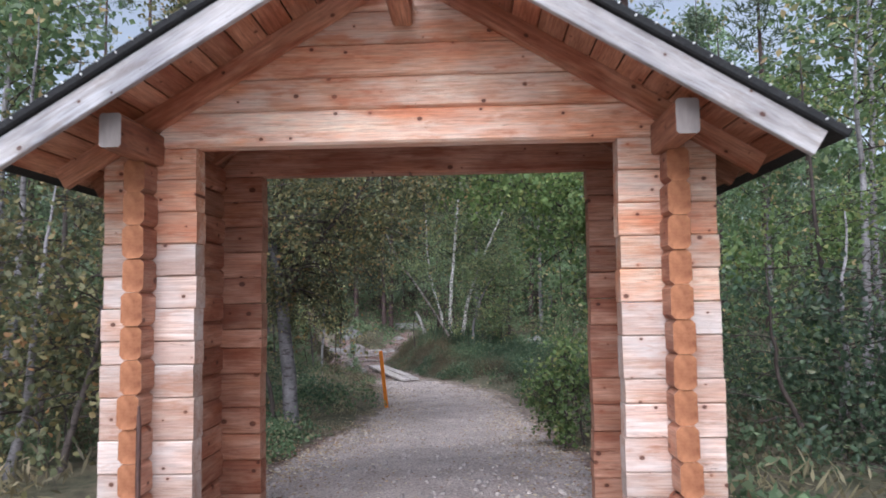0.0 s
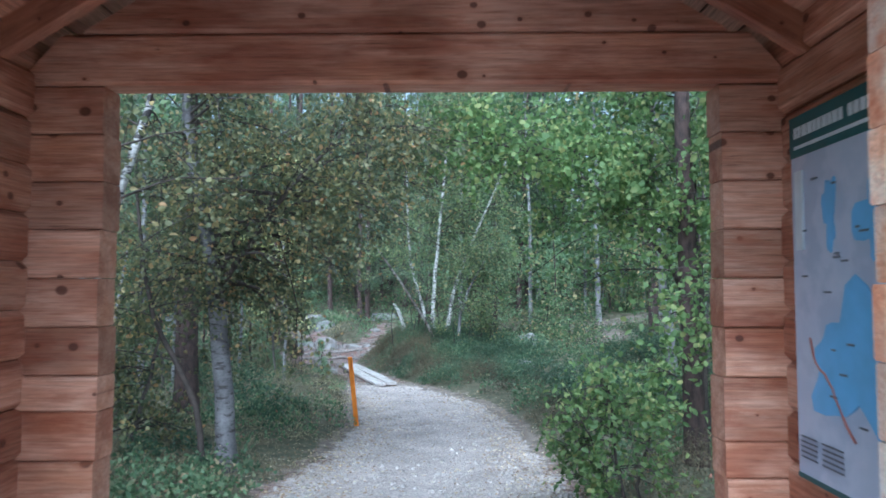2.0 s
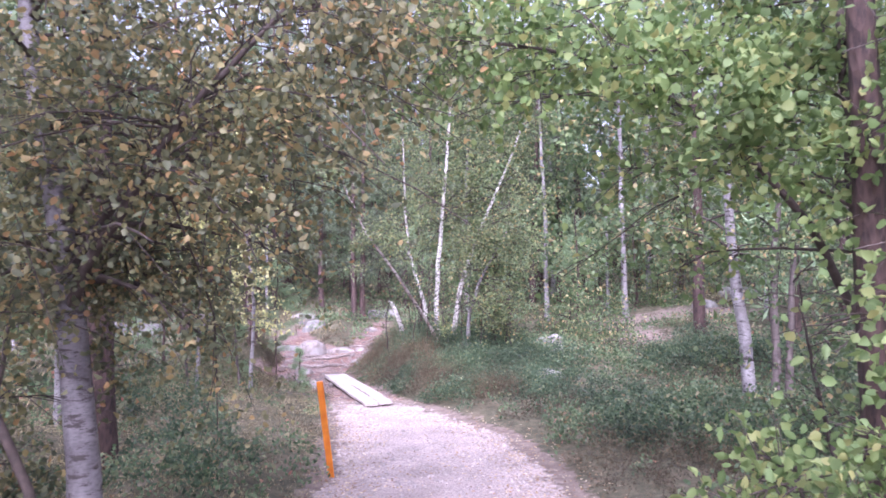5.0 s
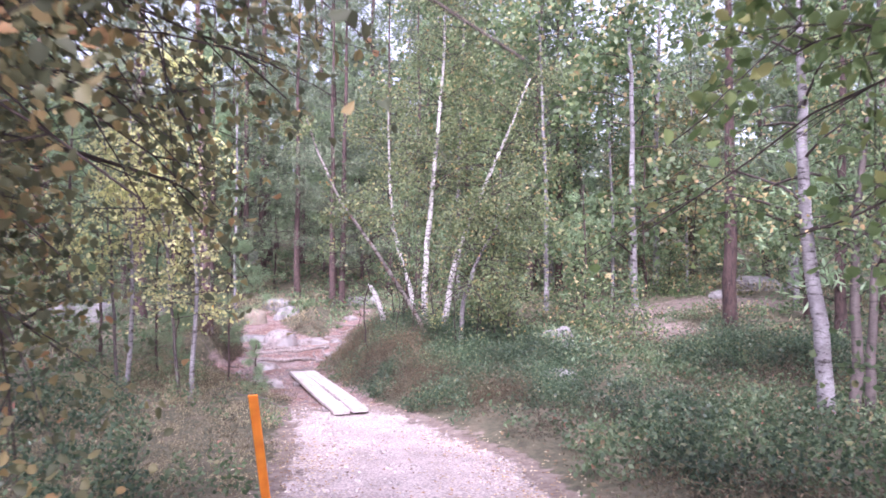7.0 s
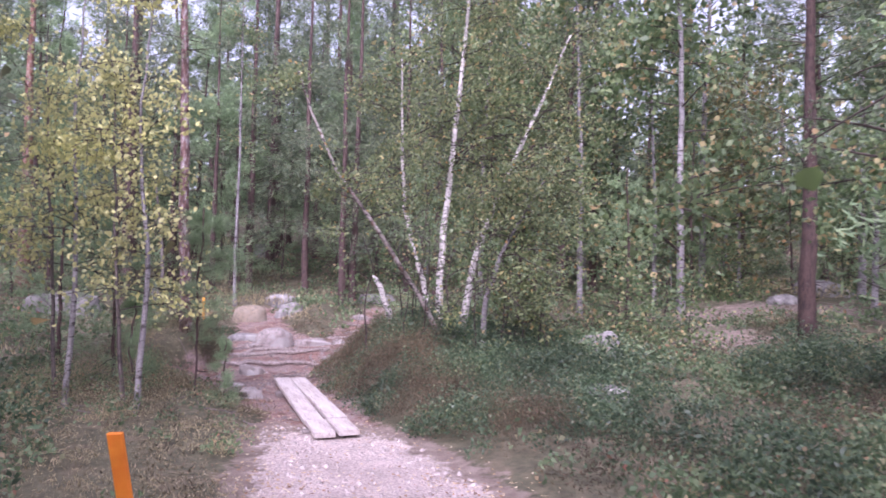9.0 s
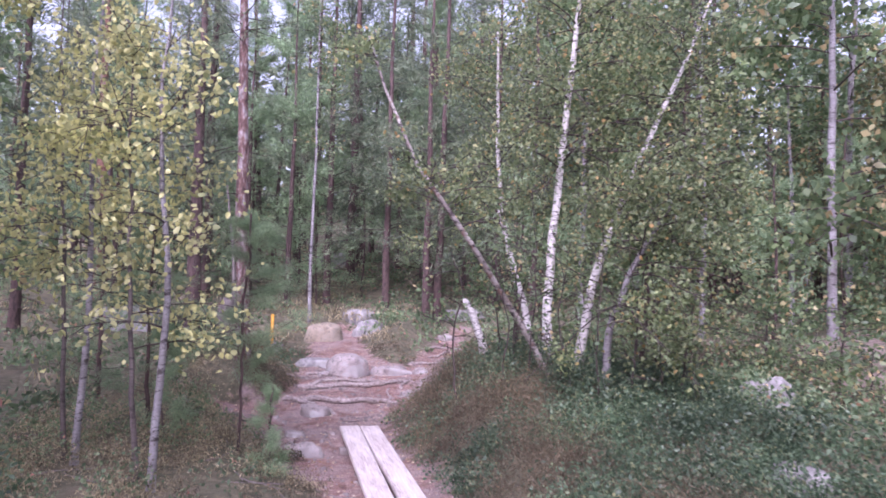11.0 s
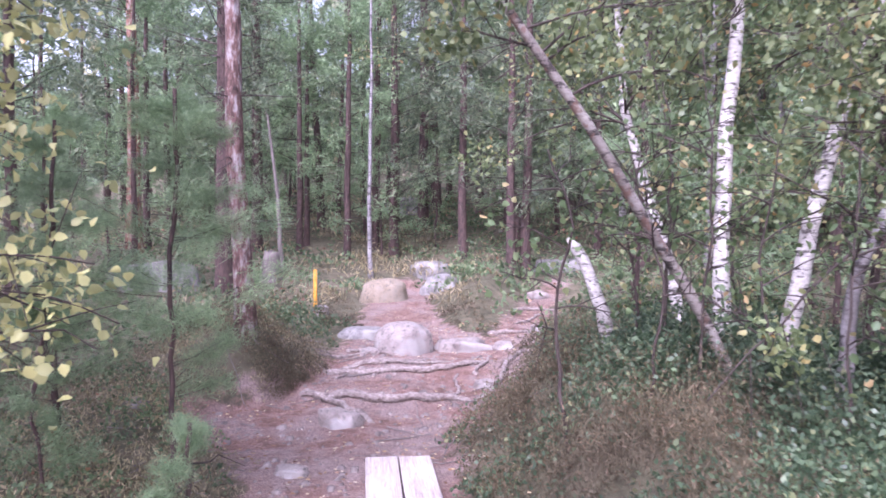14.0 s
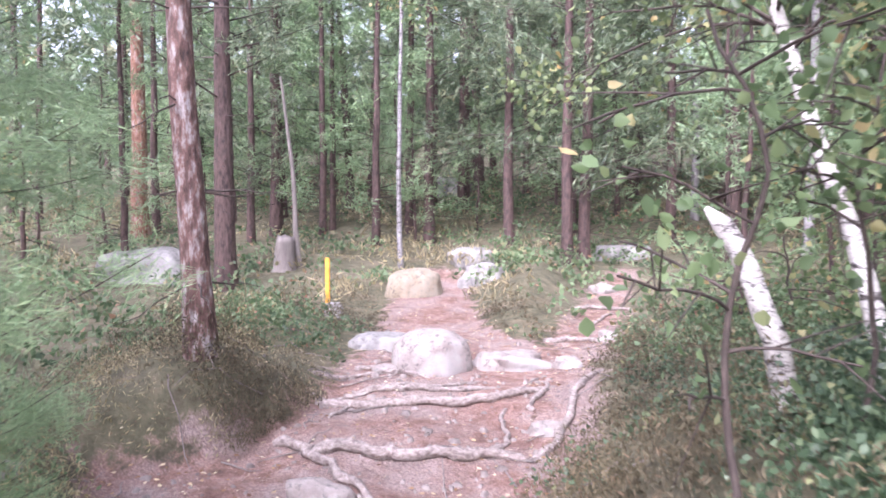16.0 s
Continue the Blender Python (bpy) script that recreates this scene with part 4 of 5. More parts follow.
def tree(name, label, category, x, y, stems, bark, leaf_mat, rng_seed, limbs, limb_len, leaves, leaf=(0.05, 0.036), u0=0.3, rise=0.35, droop=0.25,
         twigs=5, twig_len=0.45, scatter=0.07, toward=None, hang=0.4, group="", barks=None, origin_z=None, far=False):
    """A broadleaved tree or shrub. stems are given in world metres."""
    rng = np.random.default_rng(rng_seed)
    z = gz1(x, y) if origin_z is None else origin_z
    ob = tagged(empty_at(name, x, y, z), label, category, group)
    trunk, wood, spots = grow(rng, stems, limbs, limb_len, u0, rise, droop, twigs, twig_len, toward, far)
    o = np.array([x, y, z])
    own = []
    for k, (V, F) in enumerate(trunk):
        stem = quads("trunk" if k == 0 else "stem", V - o, F, (barks[k] if barks else bark), ob, smooth=True)
        own += [stem] * int(limbs * stems[k][3])
    if far:
        V, F = joined(wood)
        tagged(quads("branchwork", V - o, F, M_TWIG, ob), kind="stuff")
    else:
        for stem, (V, F) in zip(own, wood):
            quads("branch", V - o, F, M_TWIG, stem)
    if leaves and len(spots):
        w = np.repeat(rng.gamma(0.75, 1.0, len(spots) // 10), 10)
        C = spots[rng.choice(len(spots), leaves, p=w / w.sum())] + rng.normal(size=(leaves, 3)) * scatter
        C[:, 2] = np.maximum(C[:, 2], gz(C[:, 0], C[:, 1]) + 0.03)
        V, F = (blades if far else leaflets)(rng, C - o, leaf[0], leaf[1], hang=hang)
        tagged(quads("crown", V, F, leaf_mat, ob), kind="stuff")
    return ob


def conifer(name, label, x, y, height, r0, bark, needles, seed, crown_from=0.25, spread=1.3, tufts=900, per=9, blade=(0.09, 0.012), lean=(0, 0), low_dead=10, category="pine tree", group=""):
    rng = np.random.default_rng(seed)
    z = gz1(x, y)
    ob = tagged(empty_at(name, x, y, z), label, category, group)
    P = lerp_line([(0, 0, -0.1), (lean[0] * 0.4, lean[1] * 0.4, height * 0.45), (lean[0], lean[1], height)], 18, 0.012, rng)
    R = np.interp(np.linspace(0, 1, 18), [0, 0.05, 1], [r0 * 1.3, r0, 0.01])
    V, F = tube(P, R, 12)
    quads("trunk", V, F, bark, ob, smooth=True)
    wood, spots, dirs = [], [], []
    n_branch = max(10, int(tufts / 14))
    for k in range(n_branch):
        u = crown_from + (0.985 - crown_from) * rng.random() ** 0.9
        i = min(int(u * 17), 16)
        s = P[i] + (P[i + 1] - P[i]) * (u * 17 - i)
        az = rng.uniform(0, 2 * np.pi)
        L = spread * (1.08 - u) ** 0.7 * rng.uniform(0.6, 1.1)
        d = np.array([np.cos(az), np.sin(az), rng.uniform(-0.1, 0.45)])
        d /= np.linalg.norm(d)
        t = np.linspace(0, 1, 4)[:, None]
        Q = s + d * L * t + np.array([0, 0, 0.12 * L]) * t ** 2
        wood.append(tube(Q, np.linspace(max(0.0022, 0.16 * r0 * (1.1 - u)), 0.0014, 4), 3))
        for _ in range(14):
            v = rng.uniform(0.3, 1.03)
            p = s + d * L * v + np.array([0, 0, 0.12 * L * v * v]) + rng.normal(size=3) * np.array([0.16, 0.16, 0.06]) * L * 0.6
            spots.append(p)
            dirs.append(d)
    for k in range(low_dead):
        u = rng.uniform(0.08, crown_from + 0.1)
        i = min(int(u * 17), 16)
        s = P[i]
        az = rng.uniform(0, 2 * np.pi)
        L = rng.uniform(0.2, 0.7) * min(1, spread)
        d = np.array([np.cos(az), np.sin(az), rng.uniform(-0.4, 0.15)])
        t = np.linspace(0, 1, 5)[:, None]
        Q = s + d * L * t + rng.normal(size=(5, 3)) * 0.02 * t
        wood.append(tube(Q, np.linspace(0.008, 0.002, 5), 4))
    V, F = joined(wood)
    tagged(quads("branchwork", V, F, M_TWIG, ob), kind="stuff")
    S, D = np.array(spots), np.array(dirs)
    C = np.repeat(S, per, axis=0) + rng.normal(size=(len(S) * per, 3)) * blade[0] * 0.45
    V, F = blades(rng, C, blade[0], blade[1], axis=np.repeat(D, per, axis=0) * 0.4 + np.array([0, 0, 0.12]), fold=0.1)
    tagged(quads("crown", V, F, needles, ob), kind="stuff")
    return ob


def up(x, y, *rest):
    return [(x, y, gz1(x, y) - 0.08), *rest]


# grey birch and dark pine beside the shelter's far side
tree("birch_tree", "grey-barked birch with olive autumn leaves beside the path", "birch tree", -1.88, 5.1,
     [(up(-1.88, 5.1, (-1.95, 5.15, 1.0), (-1.99, 5.13, 1.55), (-2.25, 5.25, 2.6), (-2.45, 5.4, 4.0), (-2.5, 5.6, 5.6)), 0.092, 0.022, 1.0),
      ([(-2.02, 5.15, 1.7), (-1.7, 5.0, 2.2), (-1.2, 4.9, 2.8), (-0.6, 5.0, 3.5)], 0.032, 0.008, 0.8),
      (up(-2.02, 5.0, (-2.1, 5.0, 0.75), (-2.28, 5.05, 1.15), (-2.55, 5.1, 1.5), (-2.75, 5.15, 2.3), (-2.8, 5.2, 3.4)), 0.03, 0.01, 0.35),
      ([(-2.03, 5.15, 1.9), (-1.95, 5.6, 2.4), (-1.65, 6.1, 2.75), (-1.3, 6.5, 2.9)], 0.034, 0.008, 0.3),
      ([(-1.98, 5.13, 1.5), (-2.15, 5.7, 1.95), (-2.15, 6.4, 2.2)], 0.026, 0.006, 0.2)],
     M_BIRCH_D, M_OLIVE, 11, 58, 1.65, 26000, (0.044, 0.034), 0.3, 0.25, 0.35, 6, 0.5, 0.08, toward=(0.6, 0.1), barks=[M_BIRCH_L, M_TWIG, M_TWIG, M_TWIG, M_TWIG])
conifer("pine_tree", "dark straight pine trunk standing behind birches", -3.5, 8.35, 9.5, 0.165, M_PINE_K, M_NEEDLE, 12, 0.3, 1.6, 900, 9, (0.11, 0.014))
tree("white_birch", "slim white birch with two stems behind the shelter", "birch tree", -2.2, 3.0,
     [(up(-2.2, 3.0, (-2.17, 3.0, 1.5), (-2.14, 3.0, 2.6), (-2.2, 3.1, 5.0)), 0.05, 0.015, 0.7),
      (up(-2.16, 3.05, (-2.12, 3.0, 1.6), (-1.92, 3.03, 2.5), (-1.75, 3.1, 3.2), (-1.5, 3.2, 4.8)), 0.04, 0.012, 0.7)],
     M_BIRCH, M_OLIVE, 13, 26, 1.2, 5000, (0.05, 0.038), 0.45, barks=[M_BIRCH_S, M_BIRCH_S])
# right of the path beyond the shelter
conifer("pine_tree", "dark red-brown pine trunk among bright green leaves", 2.38, 5.2, 8.5, 0.10, M_PINE_K, M_NEEDLE, 14, 0.5, 1.5, 600, 9, (0.11, 0.014), lean=(-0.25, -0.5))
tree("aspen_tree", "young aspen with bright green yellowing leaves over the path", "deciduous tree", 2.75, 5.9,
     [(up(2.75, 5.9, (2.7, 5.9, 1.6), (2.6, 5.8, 3.0), (2.4, 5.7, 5.2)), 0.055, 0.015, 1.0),
      ([(2.66, 5.85, 1.4), (2.2, 5.7, 2.2), (1.6, 5.6, 2.8), (0.9, 5.6, 3.2), (0.2, 5.5, 3.25)], 0.03, 0.006, 0.45),
      (up(2.95, 4.65, (2.9, 4.6, 1.5), (2.75, 4.5, 3.6)), 0.03, 0.01, 0.45)],
     M_TWIG, M_BRIGHT, 15, 54, 1.45, 14000, (0.062, 0.05), 0.36, 0.3, 0.3, 6, 0.45, 0.08, toward=(-0.5, -0.1))
tree("rowan_bush", "low bright green leafy bush at the path's edge", "bush", 1.42, 3.9,
     [(up(1.42, 3.9, (1.36, 3.9, 0.8), (1.28, 3.88, 1.15)), 0.014, 0.006, 1), (up(1.52, 4.0, (1.68, 4.0, 0.85), (1.85, 4.05, 1.15)), 0.013, 0.006, 0.8), (up(1.37, 3.85, (1.2, 3.8, 0.6), (1.05, 3.75, 0.9)), 0.011, 0.005, 0.8)],
     M_TWIG, M_BRIGHT, 16, 16, 0.42, 2000, (0.052, 0.037), 0.3, 0.4, 0.2, 4, 0.22, 0.05)
# birch by the bilberry slope
tree("birch_tree", "birch with white lower trunk and dark fork", "birch tree", 3.75, 10.36,
     [(up(3.75, 10.36, (3.73, 10.38, 0.8), (3.66, 10.4, 1.7), (3.55, 10.4, 3.0), (3.5, 10.3, 5.5)), 0.085, 0.02, 0.8),
      (up(4.15, 10.6, (4.2, 10.6, 0.9), (4.3, 10.7, 2.2), (4.6, 10.8, 4.8)), 0.06, 0.015, 0.6),
      (up(4.4, 10.8, (4.5, 10.85, 1.1), (4.9, 11.0, 3.8)), 0.055, 0.015, 0.5)],
     M_BIRCH, M_GREEN, 17, 34, 1.7, 8500, (0.052, 0.04), 0.35, 0.3, 0.35, 5, 0.45, 0.08, barks=[M_BIRCH_G, M_BIRCH_D, M_BIRCH_D], toward=(-0.4, -0.2))
conifer("pine_tree", "grey-brown pine on the sandy slope", 4.9, 15.5, 9.0, 0.12, M_PINE_K, M_NEEDLE, 18, 0.28, 1.7, 900, 9, (0.11, 0.014))

# the birch clump by the trail
tree("birch_clump", "clump of white-stemmed birches on a heather mound", "birch tree", -0.3, 14.5,
     [(up(-0.31, 14.5, (-0.33, 14.6, 1.35), (-0.30, 14.75, 1.85), (-0.255, 14.85, 2.24), (-0.12, 14.85, 3.5), (0.05, 14.8, 6.2)), 0.052, 0.016, 1.0),
      (up(-0.45, 15.4, (-0.54, 15.7, 1.28), (-0.68, 15.85, 1.85), (-0.9, 15.95, 2.4), (-1.0, 16.0, 4.8)), 0.046, 0.013, 0.8),
      (up(0.01, 14.5, (0.07, 14.35, 1.3), (0.156, 14.35, 1.72), (0.37, 14.7, 2.35), (0.70, 14.9, 3.1), (1.45, 15.2, 4.9)), 0.05, 0.015, 1.0),
      (up(0.26, 14.25, (0.27, 14.25, 1.08), (0.37, 14.3, 1.36), (0.58, 14.2, 1.85), (1.0, 14.1, 2.7)), 0.042, 0.012, 0.7)],
     M_BIRCH, M_CLUMP, 21, 58, 1.45, 26000, (0.041, 0.033), 0.40, 0.3, 0.35, 6, 0.45, 0.07, toward=(0.0, -0.3), barks=[M_BIRCH, M_BIRCH, M_BIRCH, M_BIRCH_G])
tree("leaning_birch", "slim brown-barked birch leaning out over the trail", "birch tree", -0.20, 14.2,
     [(up(-0.20, 14.2, (-0.23, 14.15, 0.76), (-0.53, 14.0, 1.24), (-0.755, 13.7, 1.6), (-0.90, 13.5, 1.89), (-1.24, 13.2, 2.42), (-1.5, 13.15, 2.75), (-1.9, 13.2, 3.8)), 0.034, 0.011, 1.0)],
     M_BIRCH_B, M_CLUMP, 23, 14, 0.75, 1500, (0.041, 0.033), 0.5, 0.6, 0.2, 4, 0.3, 0.05)


def dead_stem():
    rng = np.random.default_rng(8)
    P = lerp_line(up(-7.0, 21.75, (-7.15, 21.8, 1.9), (-7.4, 21.85, 3.6)), 10, 0.01, rng)
    V, F = tube(P, np.linspace(0.05, 0.02, 10), 8)
    tagged(quads("dead_stem", V, F, M_DEAD, smooth=True), "thin grey dead stem leaning beside the stump", "dead tree")


dead_stem()


def broken_stub():
    rng = np.random.default_rng(7)
    P = lerp_line(up(-0.90, 14.7, (-0.98, 14.7, 1.0), (-1.09, 14.75, 1.29), (-1.15, 14.8, 1.43), (-1.21, 14.8, 1.47)), 12, 0.006, rng)
    V, F = tube(P, np.interp(np.linspace(0, 1, 12), [0, 0.85, 0.95, 1], [0.05, 0.038, 0.04, 0.012])[:, None] * (1 + 0.05 * rng.normal(size=(12, 9))), 9)
    ob = quads("birch_stub", V, F, M_BIRCH, smooth=True)
    tagged(ob, "broken-off white birch stub bending beside the clump", "tree stub")


broken_stub()
tree("sapling", "thin dark crooked sapling with few leaves before the birches", "sapling", -1.05, 13.75,
     [(up(-1.05, 13.75, (-1.17, 13.85, 0.9), (-1.10, 13.9, 1.35), (-1.05, 13.9, 1.6), (-1.23, 13.95, 1.95)), 0.012, 0.005, 1.0)],
     M_TWIG, M_GREEN, 22, 10, 0.6, 130, (0.042, 0.033), 0.4, 0.4, 0.2, 3, 0.25, 0.04)
tree("sapling", "thin dark sapling stem among the birches", "sapling", -0.60, 14.2, [(up(-0.60, 14.2, (-0.63, 14.25, 1.1), (-0.57, 14.2, 1.9), (-0.65, 14.3, 2.4)), 0.010, 0.004, 1.0)],
     M_TWIG, M_GREEN, 24, 9, 0.5, 260, (0.045, 0.036), 0.45, 0.4, 0.2, 3, 0.25, 0.04)
tree("sapling", "thin dark sapling stem among the birches", "sapling", -0.83, 14.35, [(up(-0.83, 14.35, (-0.78, 14.35, 0.95), (-0.83, 14.3, 1.5), (-0.73, 14.3, 2.0)), 0.010, 0.004, 1.0)],
     M_TWIG, M_GREEN, 25, 9, 0.5, 260, (0.045, 0.036), 0.45, 0.4, 0.2, 3, 0.25, 0.04)
tree("sapling", "thin dark sapling stem among the birches", "sapling", 0.55, 14.6, [(up(0.55, 14.6, (0.6, 14.6, 1.2), (0.7, 14.55, 2.2)), 0.010, 0.004, 1.0)],
     M_TWIG, M_GREEN, 26, 9, 0.5, 260, (0.045, 0.036), 0.45, 0.4, 0.2, 3, 0.25, 0.04)
for k, (bx, by, h) in enumerate(((-0.12, 13.9, 1.5), (0.18, 13.75, 1.7), (-0.45, 14.0, 1.9), (0.5, 13.95, 1.6), (-0.7, 13.75, 1.3), (-0.62, 14.75, 2.1))):
    tree("sapling", "thin dark bare sapling stem among the birches", "sapling", bx, by,
         [(up(bx, by, (bx - 0.05 + 0.03 * k, by, gz1(bx, by) + h * 0.5), (bx + 0.06 - 0.04 * k, by + 0.05, gz1(bx, by) + h)), 0.009, 0.003, 1.0)],
         M_TWIG, M_GREEN, 120 + k, 8, 0.45, 60, (0.042, 0.033), 0.25, 0.5, 0.1, 4, 0.25, 0.04)
tree("sapling", "low light-green birch sapling beside the clump", "sapling", 1.0, 13.95,
     [(up(1.0, 13.95, (0.98, 13.95, 1.0), (1.05, 13.9, 1.7)), 0.014, 0.004, 1.0), (up(0.9, 14.0, (0.75, 13.95, 0.95), (0.6, 13.9, 1.35)), 0.011, 0.004, 0.8)],
     M_TWIG, M_CLUMP, 131, 16, 0.55, 1300, (0.046, 0.036), 0.3, 0.35, 0.25, 4, 0.3, 0.06)
# yellowing birches left of the duckboard
for k, (bx, by, h, n, mt) in enumerate(((-3.0, 11.8, 4.2, 3000, M_YELLOW), (-4.0, 12.4, 4.8, 3600, M_YELLOW), (-4.6, 10.6, 4.6, 4500, M_OLIVE))):
    tree("young_birch", "young birch with yellow-green autumn leaves", "birch tree", bx, by,
         [(up(bx, by, (bx + 0.05, by, h * 0.35), (bx - 0.1, by + 0.1, h * 0.7), (bx, by + 0.15, h)), 0.03, 0.006, 1.0),
          (up(bx - 0.15, by + 0.1, (bx - 0.3, by + 0.15, h * 0.4), (bx - 0.45, by + 0.2, h * 0.85)), 0.022, 0.005, 0.7)],
         M_BIRCH_G, mt, 30 + k, 20, 0.2 + 0.155 * h, n, (0.05, 0.038), 0.27, 0.35, 0.3, 5, 0.35, 0.07, group="young yellow birches", barks=[M_BIRCH_G, M_BIRCH_D])
# pines along the upper trail
conifer("pine_tree", "slender reddish pine trunk beside the trail steps", -4.03, 15.6, 9.0, 0.088, M_PINE, M_NEEDLE, 41, 0.42, 1.4, 700, 10, (0.10, 0.012), lean=(-0.5, 0.1), low_dead=26)
conifer("pine_tree", "dark pine trunk behind the slender pine", -7.1, 20.0, 10.0, 0.14, M_PINE_D, M_NEEDLE, 42, 0.25, 1.8, 900, 9, (0.12, 0.016), low_dead=18)
conifer("pine_tree", "red-barked pine under the forest canopy", -11.25, 23.0, 11.0, 0.16, M_PINE_R, M_NEEDLE, 43, 0.35, 2.0, 900, 9, (0.13, 0.02))
for px, py, ph, pr, tufts in ((-2.9, 13.1, 2.1, 0.013, 560), (-4.1, 13.6, 2.0, 0.022, 520), (-2.4, 12.5, 0.7, 0.006, 120), (-3.6, 13.0, 1.1, 0.009, 220)):
    conifer("small_pine", "small soft green young pine beside the trail", px, py, ph, pr, M_PINE_D, M_NEEDLE_B, 44 + int(10 * ph), 0.16 if ph < 2.05 else 0.3, 0.42 * ph ** 0.8 if ph < 1.5 else 0.85, tufts, 42, (0.055, 0.0026),
            low_dead=1, category="pine sapling", group="young pines by the trail")
conifer("small_pine", "young green pine in the undergrowth", -5.6, 15.0, 2.6, 0.03, M_PINE_D, M_NEEDLE_B, 46, 0.1, 1.0, 500, 30, (0.055, 0.0045), low_dead=5, category="pine sapling")
tree("thin_birch", "thin white birch pole in the far pines", "birch tree", -5.5, 22.2,
     [(up(-5.5, 22.2, (-5.5, 22.2, 3.0), (-5.55, 22.3, 8.0)), 0.042, 0.012, 1.0)], M_BIRCH_G, M_GREEN, 47, 16, 0.8, 1500, (0.06, 0.045), 0.5)

# bushes and trees outside the shelter
for k, (bx, by, h, n, mt, lab) in enumerate(((-3.0, 1.6, 2.6, 4200, M_OLIVE, "olive-brown leafy bush beside the shelter"), (-4.2, 3.2, 4.6, 5200, M_OLIVE, "olive-leaved birch thicket beside the shelter"),
                                             (-3.4, 5.8, 2.2, 3000, M_OLIVE, "olive-brown bush under the birch"), (-4.8, 6.6, 4.0, 4200, M_OLIVE, "olive-leaved young birch in the thicket"),
                                             (3.3, 2.6, 2.4, 3800, M_SHRUB, "dark green leafy bush beside the shelter"), (4.4, 4.2, 5.2, 5200, M_BRIGHT, "tall green tree with slender grey trunk"),
                                             (5.2, 2.8, 5.6, 5200, M_BRIGHT, "green tree beside the shelter"), (3.5, 7.4, 2.2, 2600, M_GREEN, "green bush on the slope"),
                                             (-5.6, 1.6, 6.0, 5500, M_OLIVE, "birch with thin olive autumn crown"), (3.9, 1.5, 1.2, 1600, M_SHRUB, "low green bush beside the shelter"))):
    tree("thicket_birch" if h > 3.5 else "leafy_bush", lab, "tree" if h > 3.5 else "bush", bx, by,
         [(up(bx, by, (bx + 0.1, by, h * 0.4), (bx + 0.2, by + 0.1, h)), 0.02 + 0.008 * h, 0.006, 1.0),
          (up(bx + 0.25, by + 0.1, (bx + 0.5, by + 0.1, h * 0.45), (bx + 0.7, by, h * 0.9)), 0.015 + 0.006 * h, 0.006, 0.8),
          (up(bx - 0.2, by - 0.1, (bx - 0.45, by - 0.1, h * 0.4), (bx - 0.6, by - 0.2, h * 0.8)), 0.012 + 0.006 * h, 0.006, 0.8)],
         M_BIRCH_G, mt, 60 + k, 20, 0.45 + 0.2 * h, n, (0.055, 0.042), 0.1, 0.35, 0.3, 5, 0.4, 0.08, barks=[M_BIRCH_G, M_BIRCH_D, M_TWIG])


